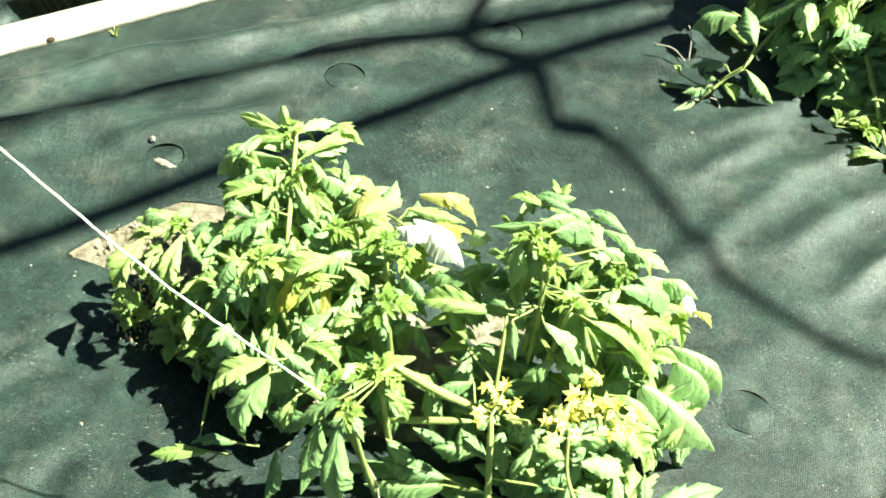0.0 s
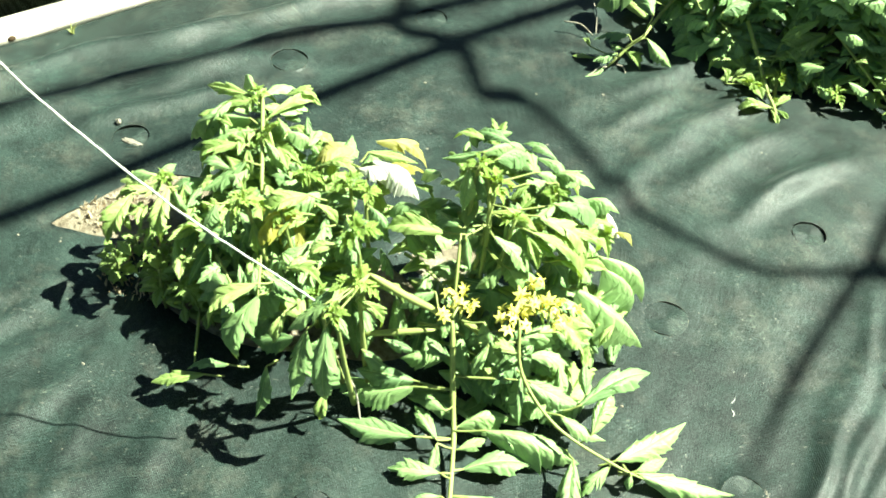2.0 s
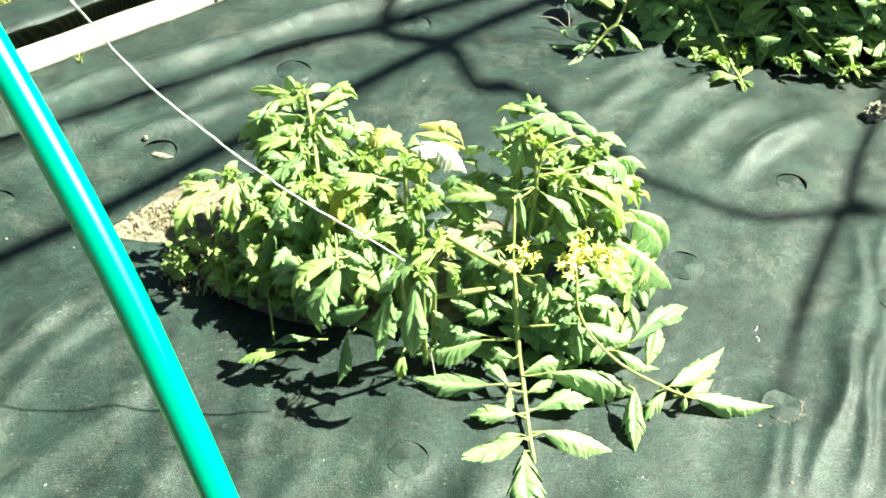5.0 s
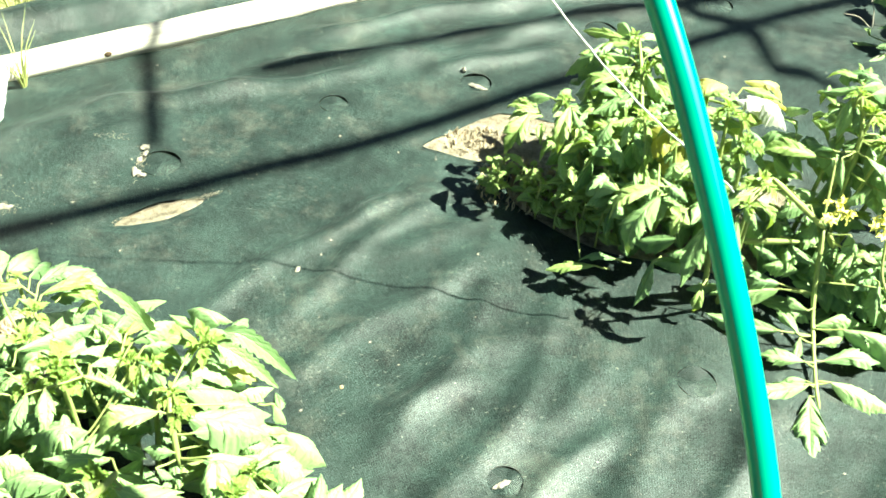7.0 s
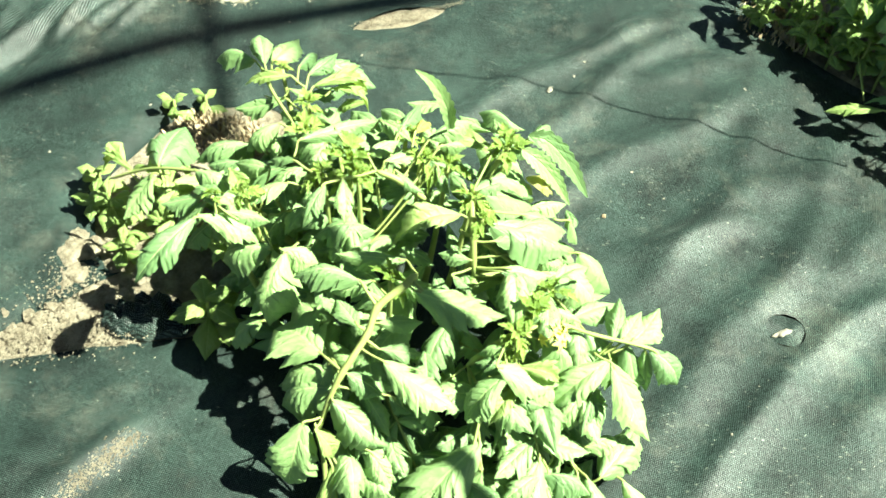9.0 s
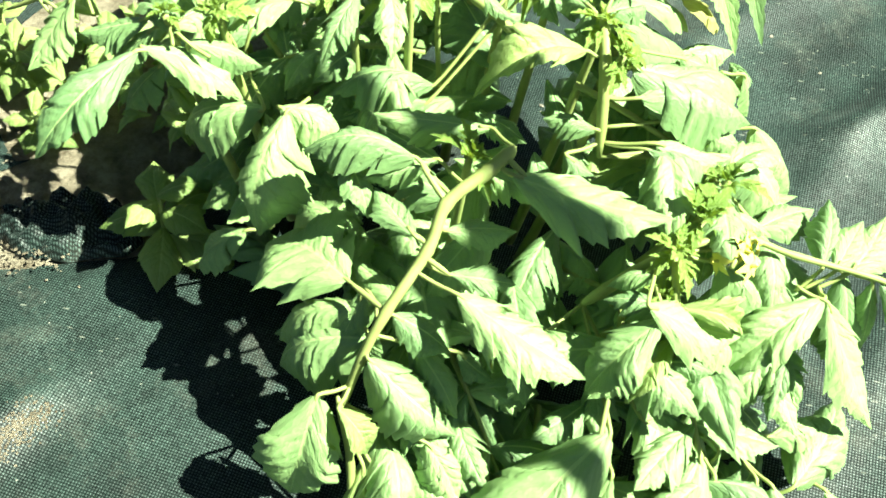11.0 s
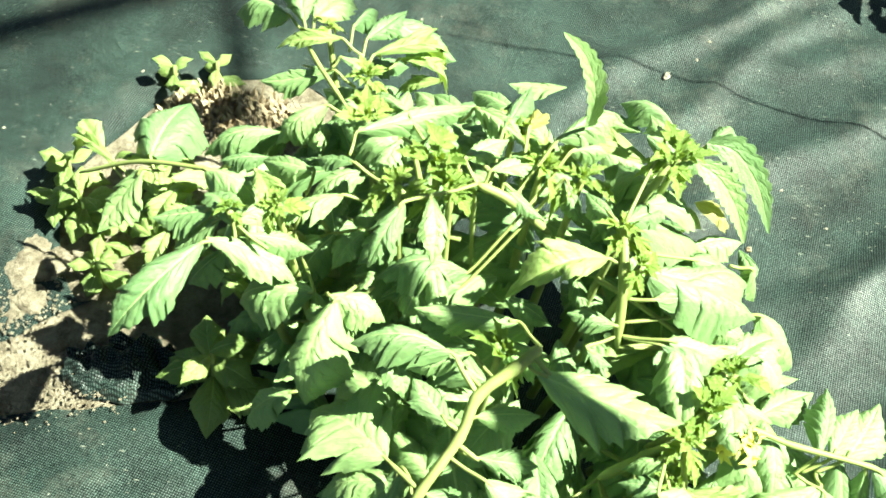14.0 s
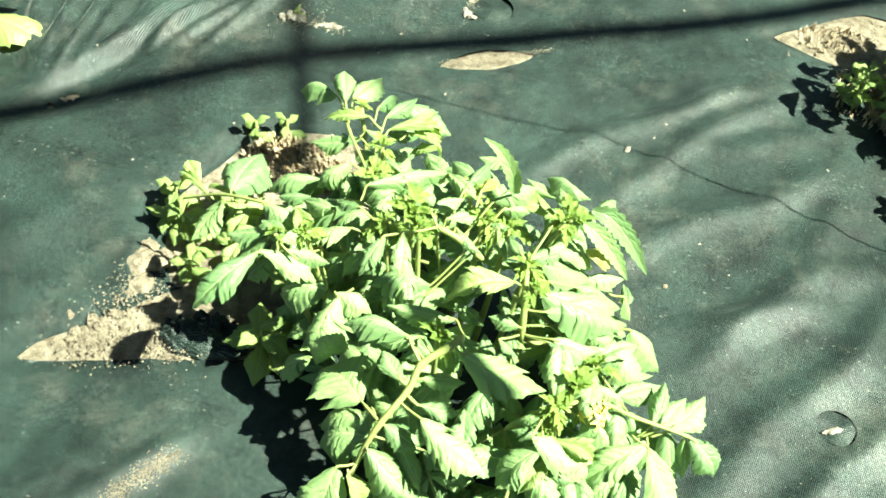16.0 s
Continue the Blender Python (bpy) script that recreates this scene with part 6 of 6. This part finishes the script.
# ---- loose things on and round the sheet ----
def sack(at, turn, size):
    bm = bmesh.new()
    bmesh.ops.create_icosphere(bm, subdivisions=4, radius=1.0)
    for v in bm.verts:
        n = noise.noise(v.co * 1.7) * 0.16 + noise.noise(v.co * 5.0) * 0.06 + noise.noise(v.co * 11.0) * 0.03 + noise.noise(v.co * 24.0) * 0.012
        flat = Vector((v.co.x * 0.165, v.co.y * 0.155, max(v.co.z, -0.35) * 0.13))
        v.co = flat * (1 + n)
    low = min(v.co.z for v in bm.verts)
    for v in bm.verts:
        v.co.z -= low
    thing("white_sack", pose(*at, 0, 0, turn) @ Matrix.Scale(size, 4), "plump white woven sack lying on the fabric", "sack", data=mesh_of("white_sack", bm, SACKING))


sack((-1.475, 1.03, 0.008), 0, 1.0)
sack((-0.005, -0.02, 0.008), 130, 0.72)


def grass_stuff(name, count, place, high, label, category, material):
    verts, faces = [], []
    for k in range(count):
        x, y, z = place()
        h, a = high * random.uniform(0.5, 1.3), random.uniform(0, 6.28)
        lx, ly = h * random.uniform(0.1, 0.7) * math.cos(a), h * random.uniform(0.1, 0.7) * math.sin(a)
        w = random.uniform(0.0012, 0.0028)
        px, py = -math.sin(a) * w, math.cos(a) * w
        o = len(verts)
        for s in (0, 0.45, 0.8):
            t = 1 - s * 0.5
            cx, cy, cz = x + lx * s * s, y + ly * s * s, z + h * s * (1 - 0.2 * s)
            verts += [(cx - px * t, cy - py * t, cz), (cx + px * t, cy + py * t, cz)]
        verts.append((x + lx, y + ly, z + h * 0.82))
        faces += [(o, o + 1, o + 3, o + 2), (o + 2, o + 3, o + 5, o + 4), (o + 4, o + 5, o + 6)]
    thing(name, (0, 0, 0), label, category, kind="stuff", data=mesh_from(name, verts, faces, material))


def lawn_spot():
    u, v = random.uniform(-1.2, 2.6), 0.26 + 1.6 * random.random() ** 1.6
    p = BOARD_A + BOARD_WAY * u + BOARD_SIDE * v
    return p.x, p.y, -0.045


grass_stuff("grass", 14000, lawn_spot, 0.075, "bright sunlit grass behind the bed", "grass", BLADE)


def tuft(at, count, high, label):
    t = thing("grass_tuft", at, label, "grass", "grass tufts")
    for k in range(count):
        a = random.uniform(0, 6.28)
        h = high * random.uniform(0.5, 1.1)
        s = random.uniform(0.2, 0.8) * h
        line = smooth_line([(0, 0, -0.004), (0.35 * s * math.cos(a), 0.35 * s * math.sin(a), 0.6 * h), (s * math.cos(a), s * math.sin(a), h)], 5)
        n = len(line) - 1
        part("blade", tube("blade", line, [0.002 * (1.05 - i / n) for i in range(n + 1)], BLADE, 4), t, Matrix.Translation(at))


tuft((-1.325, 1.145, 0.008), 16, 0.12, "small pale grass tuft beside the white sack")
tuft((-0.60, 1.565, 0.008), 7, 0.035, "tiny green weed by the board")


def straw_spot(cx, cy, rx, ry):
    def spot():
        a, r = random.uniform(0, 6.28), math.sqrt(random.random())
        return cx + rx * r * math.cos(a), cy + ry * r * math.sin(a), 0.003
    return spot


grass_stuff("dry_straw", 700, straw_spot(-1.205, 0.50, 0.075, 0.045), 0.016, "dry brown straw and stubble on the soil", "straw", DRY)
grass_stuff("dry_straw", 130, straw_spot(-0.45, 1.06, 0.06, 0.04), 0.014, "dry brown stubble on the sandy soil", "straw", DRY)
grass_stuff("dry_straw", 420, straw_spot(-0.375, 0.925, 0.085, 0.075), 0.018, "dry brown weed litter under the tomato", "straw", DRY)


def chip(at, size, label, material=CHALK, seed=0, name="soil_crumb", category="soil crumb"):
    z = float(fold_height(np.array([at[0]]), np.array([at[1]]))[0]) + 0.004
    thing(name, pose(at[0], at[1], z + size[2] * 0.3, 0, 0, seed * 37), label, category, "crumbs on the fabric", data=stone(name, size, material, seed))


chip((-0.425, 0.283), (0.020, 0.009, 0.006), "pale wood chip in a planting cut", CHALK, 1, "wood_chip", "wood chip")
chip((-0.745, 0.682), (0.013, 0.007, 0.006), "small pale chip on the fabric", CHALK, 2, "wood_chip", "wood chip")
chip((-0.653, 0.443), (0.007, 0.006, 0.005), "small dark soil crumb on the fabric", DRY, 3)
for x, y, s in ((-1.055, 0.972, 0.012), (-1.052, 0.955, 0.008), (-1.058, 0.94, 0.009), (-1.055, 0.905, 0.014), (-1.045, 0.900, 0.011), (-1.062, 0.915, 0.008), (-1.05, 0.962, 0.006)):
    chip((x, y), (s * 1.4, s, s * 0.6), "pale sandy crumb beside a planting cut", CHALK, int(s * 4000))
for k in range(16):
    s = random.uniform(0.005, 0.013)
    chip((-1.325 + random.gauss(0, 0.012), 0.80 + random.gauss(0, 0.009)), (s * 1.3, s, s * 0.9), "rough pale clod of soil on the fabric", CHALK, 300 + k)
for k in range(12):
    s = random.uniform(0.003, 0.008)
    chip((-1.26 + random.gauss(0, 0.012), 0.795 + random.gauss(0, 0.005)), (s * 1.5, s, s * 0.4), "pale sandy crumb on the fabric", CHALK, 320 + k)
for x, y, w, d, h in ((-1.330, 0.262, 0.05, 0.045, 0.026), (-1.315, 0.232, 0.034, 0.03, 0.024), (-1.31, 0.275, 0.036, 0.03, 0.024), (-1.335, 0.29, 0.03, 0.03, 0.016)):
    thing("soil_clod", pose(x, y, 0.006, 0, 0, 900 * x), "rough crusted clod of sandy soil", "soil clod", "clods in the opening", data=stone("soil_clod", (w, d, 0.8 * h), SAND, int(-900 * x), 0.45))
seedling((-1.318, 0.806, 0.01), "tiny green seedling in a soil clod", 4, 0.014, 0.018)
chip((-0.445, 1.232), (0.034, 0.010, 0.005), "pale soil showing in a planting cut", CHALK, 9)
chip((-0.475, 1.282), (0.009, 0.009, 0.013), "pale crumb beside a planting cut", CHALK, 10)
chip((0.965, 1.12), (0.04, 0.035, 0.04), "rough white clod by the tomato", CHALK, 11)
for k in range(110):
    x, y = random.uniform(-1.6, 0.9), random.uniform(0.1, 1.4)
    if min(opening_level(np.array([x]), np.array([y]), o)[0] for o in OPENINGS) > 1.1 and min(math.hypot(x - c[0], y - c[1]) for c in CUTS) > 0.05:
        s = random.uniform(0.0012, 0.0036)
        chip((x, y), (s * 1.5, s, s * 0.7), "tiny pale crumb on the fabric", CHALK, 20 + k)
def grain_stuff(name, label, category, spots, size, material):
    """Loose sand grains, too many to count, as one sheet of tiny solids."""
    verts, faces = [], []
    for x, y in spots:
        s = random.uniform(*size)
        z = float(fold_height(np.array([x]), np.array([y]))[0]) + 0.0042
        a, o = random.uniform(0, 6.28), len(verts)
        for k in range(4):
            r = s * random.uniform(0.6, 1.2)
            verts.append((x + r * math.cos(a + 1.57 * k), y + r * math.sin(a + 1.57 * k), z))
        verts.append((x, y, z + 0.6 * s))
        faces += [(o + k, o + (k + 1) % 4, o + 4) for k in range(4)]
    thing(name, (0, 0, 0), label, category, kind="stuff", data=mesh_from(name, verts, faces, material, smooth=False))


def streak(ax, ay, bx, by, wide, count):
    for k in range(count):
        f = random.betavariate(1.6, 1.3)
        yield ax + (bx - ax) * f + random.gauss(0, wide), ay + (by - ay) * f + random.gauss(0, wide)


grain_stuff("spilt_sand", "pale sand spilt along a crease of the fabric", "sand", streak(-1.222, -0.076, -1.160, 0.020, 0.0055, 900), (0.0006, 0.0017), SAND)
def patch(cx, cy, rx, ry, count):
    for k in range(count):
        yield cx + random.gauss(0, rx), cy + random.gauss(0, ry)


grain_stuff("spilt_sand", "loose pale grains on the bare sandy soil", "sand", list(streak(-1.37, 0.105, -1.20, 0.175, 0.016, 900)) + list(streak(-1.34, 0.17, -1.30, 0.25, 0.02, 500)), (0.0006, 0.0022), SAND)
grain_stuff("spilt_sand", "pale dust round the soil clods on the fabric", "sand", list(patch(-1.318, 0.795, 0.017, 0.012, 420)) + list(patch(-1.258, 0.795, 0.016, 0.007, 260)) + list(patch(-1.29, 0.83, 0.05, 0.03, 140)), (0.0004, 0.0013), SAND)
grain_stuff("spilt_sand", "pale sand strewn along the edge of a slit", "sand", list(streak(-1.07, 0.772, -0.955, 0.822, 0.004, 420)) + list(streak(-0.96, 0.835, -0.90, 0.868, 0.003, 120)), (0.0005, 0.0014), SAND)
grain_stuff("spilt_sand", "pale sand crumbs beside a planting cut", "sand", list(patch(-1.054, 0.935, 0.006, 0.022, 200)) + list(streak(-1.15, 0.985, -1.085, 0.99, 0.005, 60)), (0.0004, 0.0013), SAND)
ring = [(0.44 + r * math.cos(a), 0.467 + r * math.sin(a)) for a, r in ((random.uniform(1.2, 6.6), random.gauss(0.031, 0.0022)) for k in range(420))]
grain_stuff("dust_ring", "pale dust ring round a planting cut", "dust", ring, (0.0004, 0.0011), CHALK)
squig = smooth_line([(0.478, 0.636, 0.010), (0.474, 0.624, 0.011), (0.463, 0.614, 0.010), (0.467, 0.602, 0.011), (0.457, 0.586, 0.010)], 6)
thing("twine_scrap", (0, 0, 0), "curled white scrap of twine on the fabric", "twine", data=tube("twine_scrap", squig, 0.0007, TWINE, 6, 0.5))


for k in range(60):
    x, y, s = -0.55 + 0.20 * random.random() ** 0.8, random.uniform(0.99, 1.14), random.uniform(0.002, 0.006)
    if opening_level(np.array([x]), np.array([y]), OPENINGS[0])[0] < 0.9:
        thing("soil_crumb", pose(x, y, 0.004 + 0.2 * s, 0, 0, k * 50), "small dry crumb of sandy soil", "soil crumb", "crumbs by the tomato", data=stone("soil_crumb", (s * 1.3, s, s * 0.8), SAND, 500 + k))
for k in range(40):
    a, r = random.uniform(0, 6.28), math.sqrt(random.random())
    x, y = -1.30 + 0.09 * r * math.cos(a), 0.20 + 0.10 * r * math.sin(a)
    s = random.uniform(0.004, 0.014)
    thing("soil_crumb", pose(x, y, 0.002 + 0.3 * s, 0, 0, k * 50), "rough dry clod of sandy soil", "soil crumb", "clods in the opening", data=stone("soil_crumb", (s * 1.3, s, s * 0.8), SAND, 100 + k))
